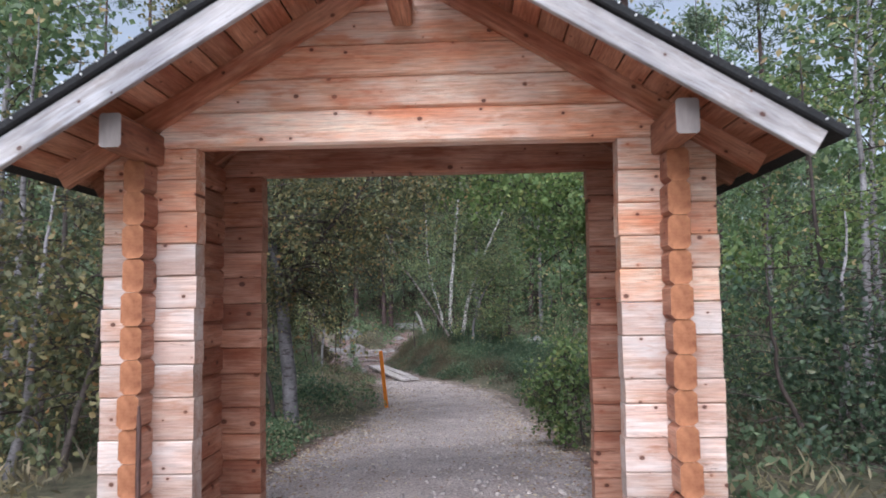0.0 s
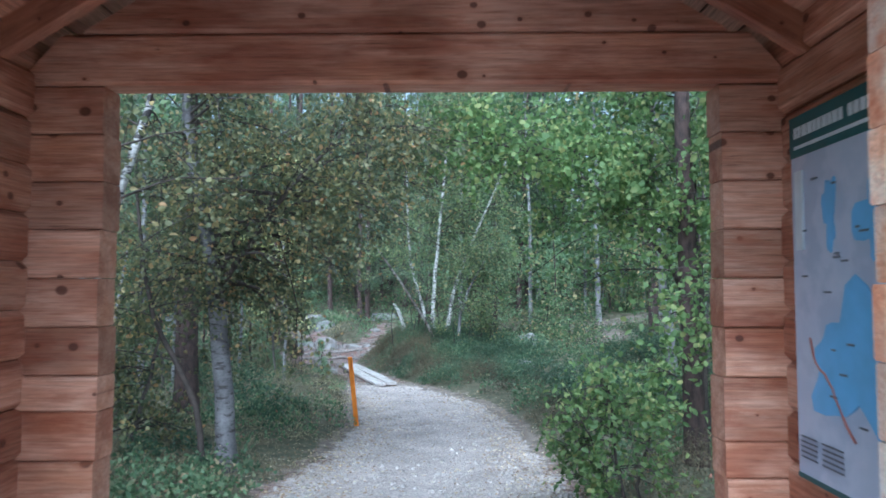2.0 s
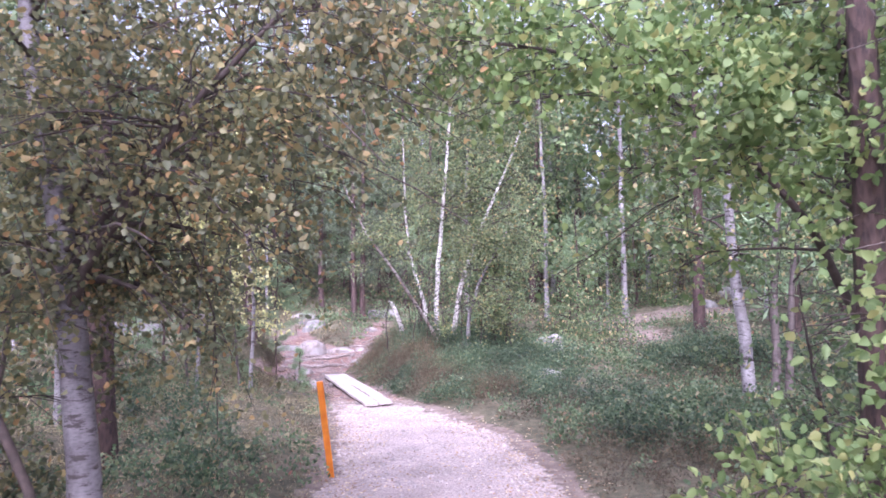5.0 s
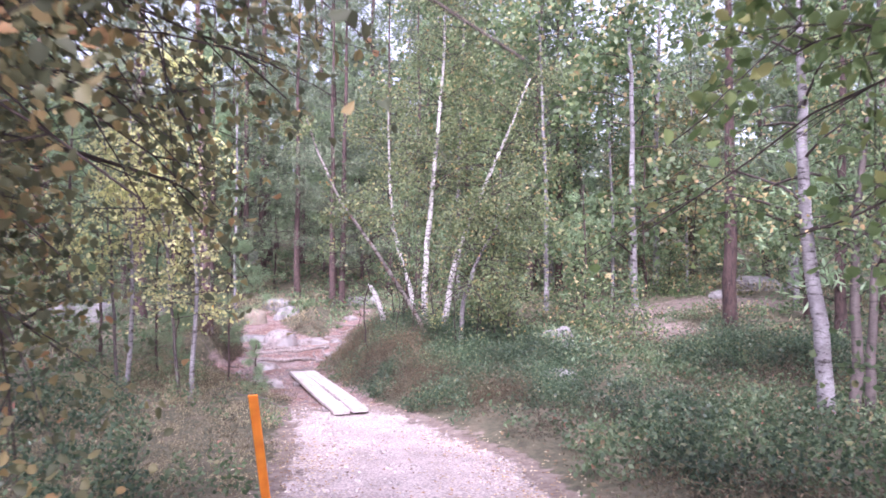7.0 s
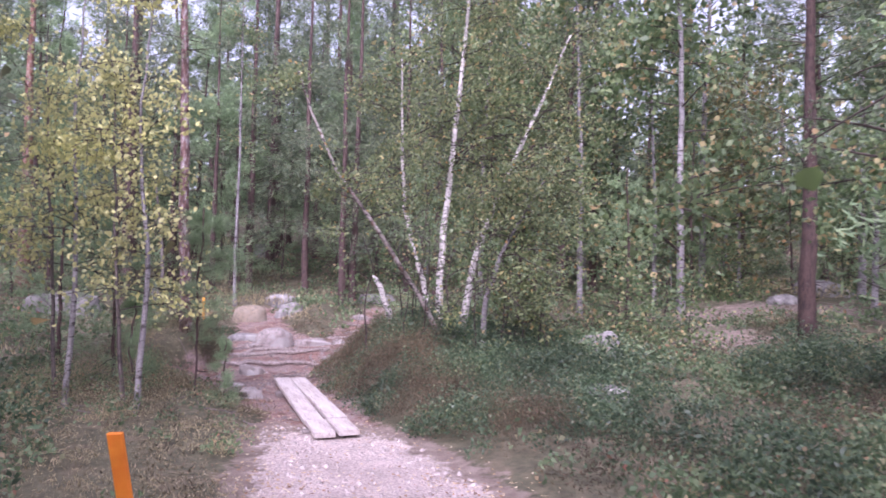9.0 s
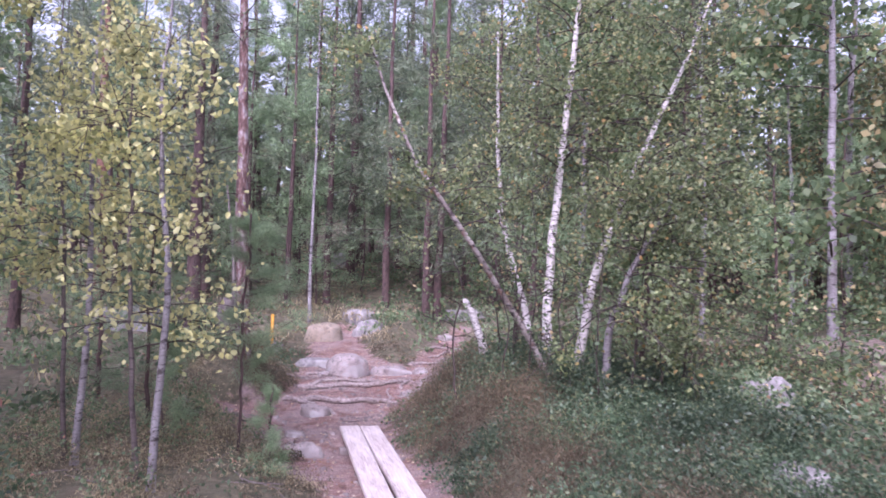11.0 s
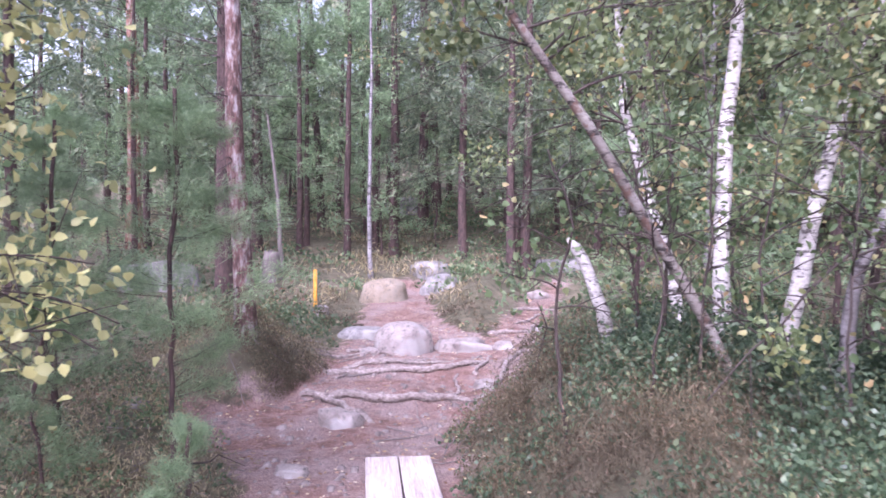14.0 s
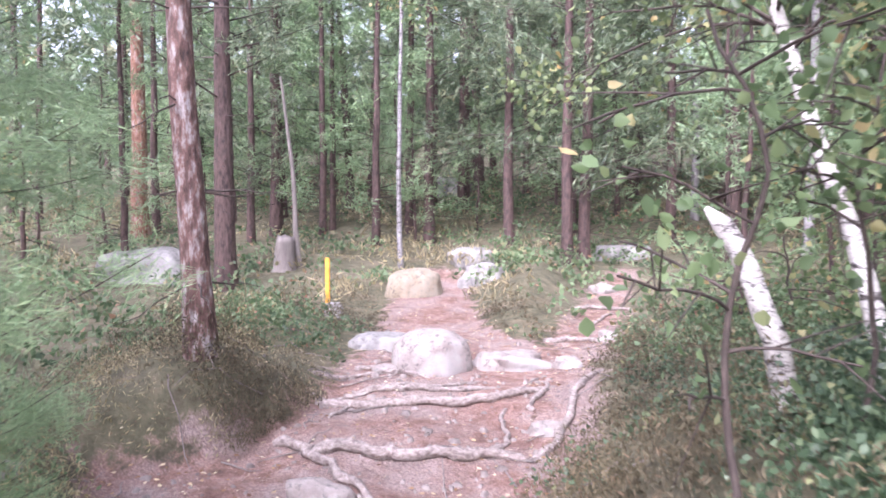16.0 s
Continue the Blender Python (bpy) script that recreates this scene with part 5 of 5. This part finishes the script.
# ---- the forest behind, from a few grown trees ----
def forest():
    rng = np.random.default_rng(77)
    pine = dict(category="pine tree", group="forest pines")
    far = [conifer("forest_pine", "pine of the surrounding forest with a dark green crown", 3.5, 25.0, 10.5, 0.12, M_PINE_D, M_NEEDLE, 81, 0.10, 1.9, 640, 4, (0.26, 0.047), **pine),
           conifer("forest_pine", "pine of the surrounding forest with a fresh green crown", -10.0, 26.0, 8.0, 0.09, M_PINE_D, M_NEEDLE_B, 82, 0.06, 1.7, 640, 4, (0.25, 0.045), **pine),
           conifer("forest_pine", "slender pine of the surrounding forest", 0.8, 27.5, 9.0, 0.07, M_PINE_D, M_NEEDLE, 83, 0.14, 1.3, 600, 4, (0.25, 0.045), **pine)]
    near = [conifer("forest_pine", "pine of the surrounding forest with soft green needles", -1.6, 24.4, 9.5, 0.085, M_PINE_D, M_NEEDLE, 88, 0.10, 1.7, 640, 10, (0.155, 0.019), **pine),
            conifer("forest_pine", "slender pine with fresh green needles between the trunks", -8.3, 25.2, 7.5, 0.07, M_PINE_D, M_NEEDLE_B, 89, 0.08, 1.5, 600, 10, (0.145, 0.018), **pine)]
    bx, by = 7.5, 18.5
    far.append(tree("forest_birch", "birch of the surrounding forest with a green crown", "birch tree", bx, by,
                    [(up(bx, by, (bx, by, 3.0), (bx + 0.2, by, 8.5)), 0.06, 0.015, 1.0)], M_BIRCH_G, M_GREEN, 84, 44, 2.0, 3400, (0.12, 0.092), 0.12, 0.35, 0.3, 6, 0.6, 0.16, group="forest birches", far=True))
    bx, by = -8.0, 13.5
    far.append(tree("forest_birch", "young birch of the surrounding forest, leafy to the ground", "birch tree", bx, by,
                    [(up(bx, by, (bx, by, 2.0), (bx + 0.2, by, 5.0)), 0.04, 0.012, 1.0)], M_BIRCH_G, M_OLIVE, 85, 40, 1.5, 3400, (0.095, 0.075), 0.05, 0.35, 0.3, 6, 0.5, 0.14, group="forest birches", far=True))
    taken = [(o.matrix_world.translation.x, o.matrix_world.translation.y) for o in far + near]
    keep = [(-1.88, 5.1), (2.5, 5.5), (3.9, 10.5), (-0.3, 14.5), (-4, 15.5), (-6.8, 20), (-4.5, 20.7), (-8.5, 21.2), (-5.5, 22.2), (-7.7, 30.5)]

    def clear(x, y, gap):
        return (float(path_mask(np.array([x]), np.array([y]))[0]) > gap and min((x - a) ** 2 + (y - b) ** 2 for a, b in taken) > 1.3
                and min((x - a) ** 2 + (y - b) ** 2 for a, b in keep) > 1.2)

    count = 0
    while count < 128:
        x, y = rng.uniform(-22, 20), (rng.uniform(15, 40) if rng.random() < 0.72 else rng.uniform(-6, 15))
        if count > 78:
            x, y = rng.uniform(-15, 9), rng.uniform(22, 36)
        if not clear(x, y, 2.4) or (abs(x) < 5.0 and y < 18.5) or (abs(x) < 9.5 and y < 14.5) or (y < 4 and abs(x) < 6.5) or (-8 < x < -1 and 14 < y < 22.5):
            continue
        k = int(rng.choice(5, p=[0.25, 0.25, 0.24, 0.14, 0.12]))
        if -13 < x < 1.5 and y > 19:
            k = k % 3
        s = rng.uniform(0.8, 1.25)
        m = pose(x, y, gz1(x, y) - 0.02, rng.normal() * 1.2, rng.normal() * 1.2, rng.uniform(0, 360)) @ Matrix.Scale(s, 4)
        copy_thing(near[k % 2] if k < 3 and -13 < x < 3 and y < 29 else far[k], m)
        taken.append((x, y))
        count += 1
    for x, y, s in ((-5.4, 4.8, 1.0), (-8.2, 8.2, 1.1), (5.8, 6.4, 1.0), (7.9, 9.6, 1.15), (7.2, 13.4, 0.9), (-9.0, 5.0, 1.1), (8.4, 6.0, 1.1), (0.4, 24.0, 1.25), (-1.2, 27.0, 1.3), (2.6, 21.5, 1.15), (-0.4, 31.0, 1.5), (1.8, 28.5, 1.4), (4.6, 20.5, 1.4), (6.2, 24.0, 1.5), (3.4, 26.0, 1.5), (8.6, 21.0, 1.4), (-5.0, 10.3, 0.9)):
        copy_thing(far[3], pose(x, y, gz1(x, y) - 0.02, 0, 0, 50 * x) @ Matrix.Scale(s, 4))
        taken.append((x, y))
    for x, y, s in ((-7.0, 12.0, 1.15), (-8.6, 10.4, 1.2), (-2.6, 29.5, 1.5), (-5.0, 32.0, 1.5), (-6.2, 27.5, 1.6), (-9.2, 24.5, 1.5), (-3.6, 26.5, 1.55), (-12.0, 19.5, 1.45), (-3.0, 22.6, 1.0), (-4.3, 24.2, 1.1), (-5.95, 24.6, 1.2), (-9.6, 18.4, 1.1)):
        copy_thing(near[0], pose(x, y, gz1(x, y) - 0.02, 0, 0, 31 * x) @ Matrix.Scale(s, 4))
        taken.append((x, y))
    for x, y, s in ((-3.5, 38.0, 1.8), (0.5, 39.0, 1.9), (-7.0, 39.5, 1.8)):
        copy_thing(far[0], pose(x, y, gz1(x, y) - 0.02, 0, 0, 40 * x) @ Matrix.Scale(s, 4))
        taken.append((x, y))
    # low growth between the trunks
    bx, by = 5.6, 21.2
    low = [tree("understory_bush", "leafy green bush between the trunks", "bush", bx, by,
                [(up(bx, by, (bx, by, 1.0), (bx + 0.1, by, 2.2)), 0.018, 0.006, 1.0), (up(bx + 0.2, by, (bx + 0.4, by, 0.8), (bx + 0.6, by + 0.1, 1.7)), 0.014, 0.005, 0.8)],
                M_TWIG, M_GREEN, 86, 22, 0.8, 1700, (0.062, 0.046), 0.05, 0.4, 0.25, 5, 0.4, 0.1, group="understory bushes", far=True),
           conifer("understory_pine", "young green pine between the trunks", -6.2, 24.5, 3.0, 0.03, M_PINE_D, M_NEEDLE_B, 87, 0.05, 1.1, 340, 7, (0.095, 0.013), low_dead=4, category="pine sapling", group="understory pines")]
    count = 0
    while count < 50:
        x, y = rng.uniform(-16, 13), rng.uniform(15.5, 34)
        if not clear(x, y, 1.1) or (-9 < x < -1.2 and y < 23.5) or (3 < x < 9 and y < 20):
            continue
        s = rng.uniform(0.7, 1.35)
        copy_thing(low[1 if -13 < x < 0.5 else int(rng.random() < 0.4)], pose(x, y, gz1(x, y) - 0.02, 0, 0, rng.uniform(0, 360)) @ Matrix.Scale(s, 4))
        taken.append((x, y))
        count += 1
    for k in range(34):
        x, y = (rng.uniform(-2.0, 7.5), rng.uniform(16.8, 23)) if k < 20 else (rng.uniform(-12, -3), rng.uniform(23.5, 29))
        if clear(x, y, 0.9) and sandy(x, y) < 0.3:
            copy_thing(low[(k % 3 > 0) if k < 20 else 1], pose(x, y, gz1(x, y) - 0.02, 0, 0, rng.uniform(0, 360)) @ Matrix.Scale(rng.uniform(0.8, 1.5), 4))
            taken.append((x, y))
    for x, y, k, s in ((1.4, 19.2, 1, 1.2), (-0.9, 20.4, 1, 1.2), (2.9, 18.0, 1, 1.0), (0.2, 21.0, 1, 1.0)):
        copy_thing(low[k], pose(x, y, gz1(x, y) - 0.02, 0, 0, 77 * x) @ Matrix.Scale(s, 4))


forest()


def far_woods():
    """Leaves of the woods all around, past the trees that can be counted."""
    rng = np.random.default_rng(91)
    n = 42000
    a = rng.uniform(0, 2 * np.pi, n)
    r = rng.uniform(34, 52, n)
    x, y = r * np.cos(a), 12 + r * np.sin(a)
    h = 3 + 9 * rng.random(n) ** 1.3
    lump = np.sin(a * 23) * 1.2 + np.sin(a * 51 + 1) * 0.9
    z = gz(x, y) + rng.random(n) * (h + lump)
    k = ~((y < -8) & (np.abs(x) < 30))
    V, F = blades(rng, np.stack([x, y, z], 1)[k], 0.9, 0.6)
    ob = quads("far_woods", V, F, M_FAR)
    tagged(ob, "distant green woods closing the view", "woods", kind="stuff")


far_woods()


# ---- ground cover ----
def scatter_cover():
    rng = np.random.default_rng(101)

    def field(n, x0, x1, y0, y1, gap=0.12):
        x, y = rng.uniform(x0, x1, n), rng.uniform(y0, y1, n)
        k = path_mask(x, y) > gap * rng.uniform(0.2, 2.2, n)
        k &= (path_mask(x, y) > 0.34 * rng.uniform(0.5, 1.4, n)) | (y > 12.2) | (x < np.interp(y, PATH_Y, PATH_X))
        k &= ~((np.abs(x) < 1.6) & (y > -0.6) & (y < 1.4)) & (sandy(x, y) < rng.uniform(0.2, 0.6, n))
        return x[k], y[k]

    def patch(x, y):
        return np.sin(0.9 * x + 0.4 * y + 1) + np.sin(1.7 * y - 0.8 * x) * 0.8 + 0.5 * np.sin(2.9 * x + 2.3 * y)

    def clumps(x, y, per, rad, high):
        """Leaf places on domed clumps, one clump at each place given."""
        m = len(x)
        size = rng.uniform(0.45, 1.4, m)
        hh = high * size * (0.35 + 0.65 * smooth01((path_mask(x, y) - 0.02) / 0.5))
        rr = rad * size
        a = rng.uniform(0, 2 * np.pi, m * per)
        q = np.sqrt(rng.random(m * per))
        R = np.repeat(rr, per) * q
        X, Y = np.repeat(x, per) + R * np.cos(a), np.repeat(y, per) + R * np.sin(a)
        dome = np.sqrt(np.maximum(0, 1 - 0.8 * q * q))
        Z = gz(X, Y) + np.repeat(hh, per) * dome * rng.uniform(0.45, 1.08, m * per) + 0.01
        k = path_mask(X, Y) > -0.03
        return np.stack([X, Y, Z], 1)[k]

    x, y = field(6400, -5.5, 5.5, 1.6, 19.5)
    ax, ay = rng.uniform(-2.0, 1.6, 800), rng.uniform(11.4, 14.8, 800)
    bx, by = rng.uniform(-5.2, -2.5, 320), rng.uniform(11.4, 16.5, 320)
    ax, ay = np.concatenate([ax, bx]), np.concatenate([ay, by])
    k = path_mask(ax, ay) > 0.1
    x, y = np.concatenate([x, ax[k]]), np.concatenate([y, ay[k]])
    kind_of = patch(x, y) + rng.normal(size=len(x)) * 0.6
    green = kind_of > -0.35
    # heather keeps to the trail's banks
    green &= ~((path_mask(x, y) < 0.6) & (y > 10.5) & (x > np.interp(y, PATH_Y, PATH_X)) & (rng.random(len(x)) < 0.5))
    green &= ~((x > -1.4) & (x < 1.2) & (y > 11.2) & (y < 15.0) & (rng.random(len(x)) < 0.22))
    # on the mound the two kinds stand in patches
    mound = (x > np.interp(y, PATH_Y, PATH_X)) & (x < 2.2) & (y > 10.8) & (y < 16)
    mix_of = np.sin(3.1 * x + 1.9 * y) + np.sin(4.3 * y - 2.7 * x + 1.3) + 0.7 * np.sin(6.1 * x + 0.8) + rng.normal(size=len(x)) * 0.5
    green = np.where(mound, mix_of + 1.4 * (path_mask(x, y) - 0.55) > 0.0, green)
    # dry grass on the trail's other bank
    left = (x < np.interp(y, PATH_Y, PATH_X)) & (y > 4.5) & (y < 17)
    dry = left & (rng.random(len(x)) < np.where(y < 11.5, 0.78, 0.82))
    C = clumps(x[dry], y[dry], 46, 0.17, 0.17)
    V, F = blades(rng, C, 0.036, 0.008, up=0.7)
    tagged(quads("dry_grass", V, F, M_STRAW), "pale brown dry growth on the trail's bank", "grass", kind="stuff")
    x, y, green = x[~dry], y[~dry], green[~dry]
    fine = (path_mask(x, y) < 3.2) & (y > 10.8) & (y < 17)
    C1, C2 = clumps(x[green & ~fine], y[green & ~fine], 31, 0.18, 0.28), clumps(x[green & fine], y[green & fine], 58, 0.17, 0.28)
    bank = C2[:, 0] < np.interp(C2[:, 1], PATH_Y, PATH_X)
    V, F = joined([blades(rng, C1, 0.052, 0.034, up=0.25), blades(rng, C2[bank], 0.034, 0.022, up=0.25)])
    C2 = C2[~bank]
    tagged(quads("bilberry_shrubs", V, F, M_BILBERRY), "low green bilberry shrubs covering the forest floor", "shrubs", kind="stuff")
    V, F = blades(rng, C2, 0.034, 0.022, up=0.25)
    tagged(quads("lingonberry_shrubs", V, F, M_SHRUB), "small dark green berry shrubs on the trail's banks", "shrubs", kind="stuff")
    x = np.concatenate([x, rng.normal(-3.62, 0.16, 34), rng.normal(-4.25, 0.3, 8)])
    y = np.concatenate([y, rng.normal(15.65, 0.2, 34), rng.normal(15.4, 0.3, 8)])
    green = np.concatenate([green, np.zeros(42, bool)])
    fine = (path_mask(x, y) < 3.2) & (y > 10.8) & (y < 17)
    C1, C2 = clumps(x[~green & ~fine], y[~green & ~fine], 52, 0.16, 0.30), clumps(x[~green & fine], y[~green & fine], 130, 0.17, 0.34)
    V, F = joined([blades(rng, C1, 0.042, 0.010, up=0.6), blades(rng, C2, 0.034, 0.0065, up=1.1)])
    tagged(quads("heather", V, F, M_HEATHER), "brownish heather sprigs on the forest floor", "shrubs", kind="stuff")
    x, y = field(6000, -16, 16, -3, 34)
    k = ((np.abs(x) > 5.2) | (y < 1.6) | (y > 19.2)) & (sandy(x, y) < rng.uniform(0.15, 0.6, len(x)))
    x, y = x[k], y[k]
    kind_of = patch(x, y) + rng.normal(size=len(x)) * 0.6
    green = kind_of > -0.5
    C = clumps(x[green], y[green], 22, 0.30, 0.30)
    V, F = blades(rng, C, 0.085, 0.055, up=0.3)
    tagged(quads("undergrowth", V, F, M_BILBERRY), "low green undergrowth deeper in the forest", "shrubs", kind="stuff")
    C = clumps(x[~green], y[~green], 20, 0.28, 0.30)
    V, F = blades(rng, C, 0.14, 0.024, up=1.3)
    tagged(quads("dry_undergrowth", V, F, M_STRAW), "dry straw-green growth deeper in the forest", "shrubs", kind="stuff")
    # darker clumps standing above the bilberry
    x, y = field(330, 1.6, 6.5, 8.0, 16.5)
    x2, y2 = field(60, -5.5, -1.6, 2.5, 12.0)
    x, y = np.concatenate([x, x2]), np.concatenate([y, y2])
    k = (patch(x * 1.3, y * 1.3) > 0.1) & (path_mask(x, y) > 0.7)
    C = clumps(x[k], y[k], 190, 0.30, 0.44)
    V, F = blades(rng, C, 0.05, 0.028, up=0.3)
    tagged(quads("low_shrubs", V, F, M_SHRUB), "darker blue-green low shrubs above the bilberry", "shrubs", kind="stuff")
    # fallen leaves along the path's edges
    n = 70000
    x, y = rng.uniform(-5, 4, n), np.where(rng.random(n) < 0.6, rng.uniform(-1.5, 10.5, n), rng.uniform(-1.5, 20, n))
    d = path_mask(x, y)
    k = (np.abs(d + 0.15) < rng.exponential(0.40, n)) & (d < 0.5)
    x, y = x[k], y[k]
    C = np.stack([x, y, gz(x, y) + 0.008], 1)
    V, F = blades(rng, C, 0.036, 0.024, axis=None)
    V = V.reshape(-1, 4, 3)
    V[:, :, 2] = C[:, None, 2] + (V[:, :, 2] - C[:, None, 2]) * 0.3 + 0.004
    tagged(quads("fallen_leaves", V.reshape(-1, 3), F, M_LITTER), "fallen yellow-brown leaves along the path's edges", "leaves", kind="stuff")
    # loose gravel and stones
    n = 30000
    x, y = rng.uniform(-4.2, 2.0, n), rng.uniform(-2.5, 19, n)
    d = path_mask(x, y)
    k = (d < 0.03) & (rng.random(n) < np.where(y < 12, 0.35 + 0.65 * (d > -0.5), 0.34))
    x, y = x[k], y[k]
    m = len(x)
    s = 0.006 + 0.016 * rng.random(m) ** 3 + np.where(y > 12.5, 0.012 * rng.random(m) ** 4, 0)
    cube = np.array([(-1, -1, -0.4), (1, -1, -0.4), (1, 1, -0.4), (-1, 1, -0.4), (-0.6, -0.6, 0.7), (0.65, -0.55, 0.6), (0.55, 0.65, 0.7), (-0.6, 0.6, 0.6)], float)
    a = rng.uniform(0, 6.28, m)
    B = cube[None] * (1 + 0.25 * rng.normal(size=(m, 8, 3))) * s[:, None, None] * rng.uniform(0.7, 1.4, (m, 1, 3))
    X = B[:, :, 0] * np.cos(a)[:, None] - B[:, :, 1] * np.sin(a)[:, None] + x[:, None]
    Y = B[:, :, 0] * np.sin(a)[:, None] + B[:, :, 1] * np.cos(a)[:, None] + y[:, None]
    Z = B[:, :, 2] + gz(x, y)[:, None] + 0.002
    faces = np.array([(4, 5, 6, 7), (0, 1, 5, 4), (1, 2, 6, 5), (2, 3, 7, 6), (3, 0, 4, 7)])
    S = np.stack([X, Y, Z], -1)
    for name, sel, mt, lab, cat in (("gravel", y < 12.2, M_GRAVEL, "loose pale gravel stones on the path", "gravel"), ("pebbles", y >= 12.2, M_PEBBLE, "small grey-brown pebbles in the red earth", "pebbles")):
        q = int(sel.sum())
        F = (faces[None] + np.arange(q)[:, None, None] * 8).reshape(-1, 4)
        tagged(quads(name, S[sel].reshape(-1, 3), F, mt), lab, cat, kind="stuff")
    # thin fallen twigs on the bank and the earth
    pieces = []
    for _ in range(150):
        tx, ty = rng.uniform(-5.2, -1.6), rng.uniform(11.8, 18.5)
        if abs(tx - np.interp(ty, PATH_Y, PATH_X)) < 0.35:
            continue
        az, L = rng.uniform(0, 6.28), rng.uniform(0.15, 0.6)
        t = np.linspace(-0.5, 0.5, 5)
        P = np.stack([tx + np.cos(az) * L * t + rng.normal(size=5) * 0.015, ty + np.sin(az) * L * t + rng.normal(size=5) * 0.015, np.zeros(5)], 1)
        P[:, 2] = gz(P[:, 0], P[:, 1]) + 0.012 + (0.10 * rng.random() * (path_mask(P[:, 0], P[:, 1]) > 0.1)) * (t + 0.5)
        pieces.append(tube(P, np.linspace(0.006, 0.0025, 5), 4))
    V, F = joined(pieces)
    tagged(quads("fallen_twigs", V, F, M_DEAD), "thin grey fallen twigs strewn beside the trail", "twigs", kind="stuff")
    # dry needles on the earth
    n = 16000
    x, y = rng.uniform(-5, -1.2, n), rng.uniform(12, 21, n)
    k = path_mask(x, y) < 0.25
    x, y = x[k], y[k]
    C = np.stack([x, y, gz(x, y) + 0.006], 1)
    V, F = blades(rng, C, 0.05, 0.006, fold=0.05)
    V = V.reshape(-1, 4, 3)
    V[:, :, 2] = C[:, None, 2] + (V[:, :, 2] - C[:, None, 2]) * 0.12
    tagged(quads("needle_litter", V.reshape(-1, 3), F, M_NEEDLE_DRY), "dry brown needles and bits strewn on the earth", "litter", kind="stuff")


scatter_cover()
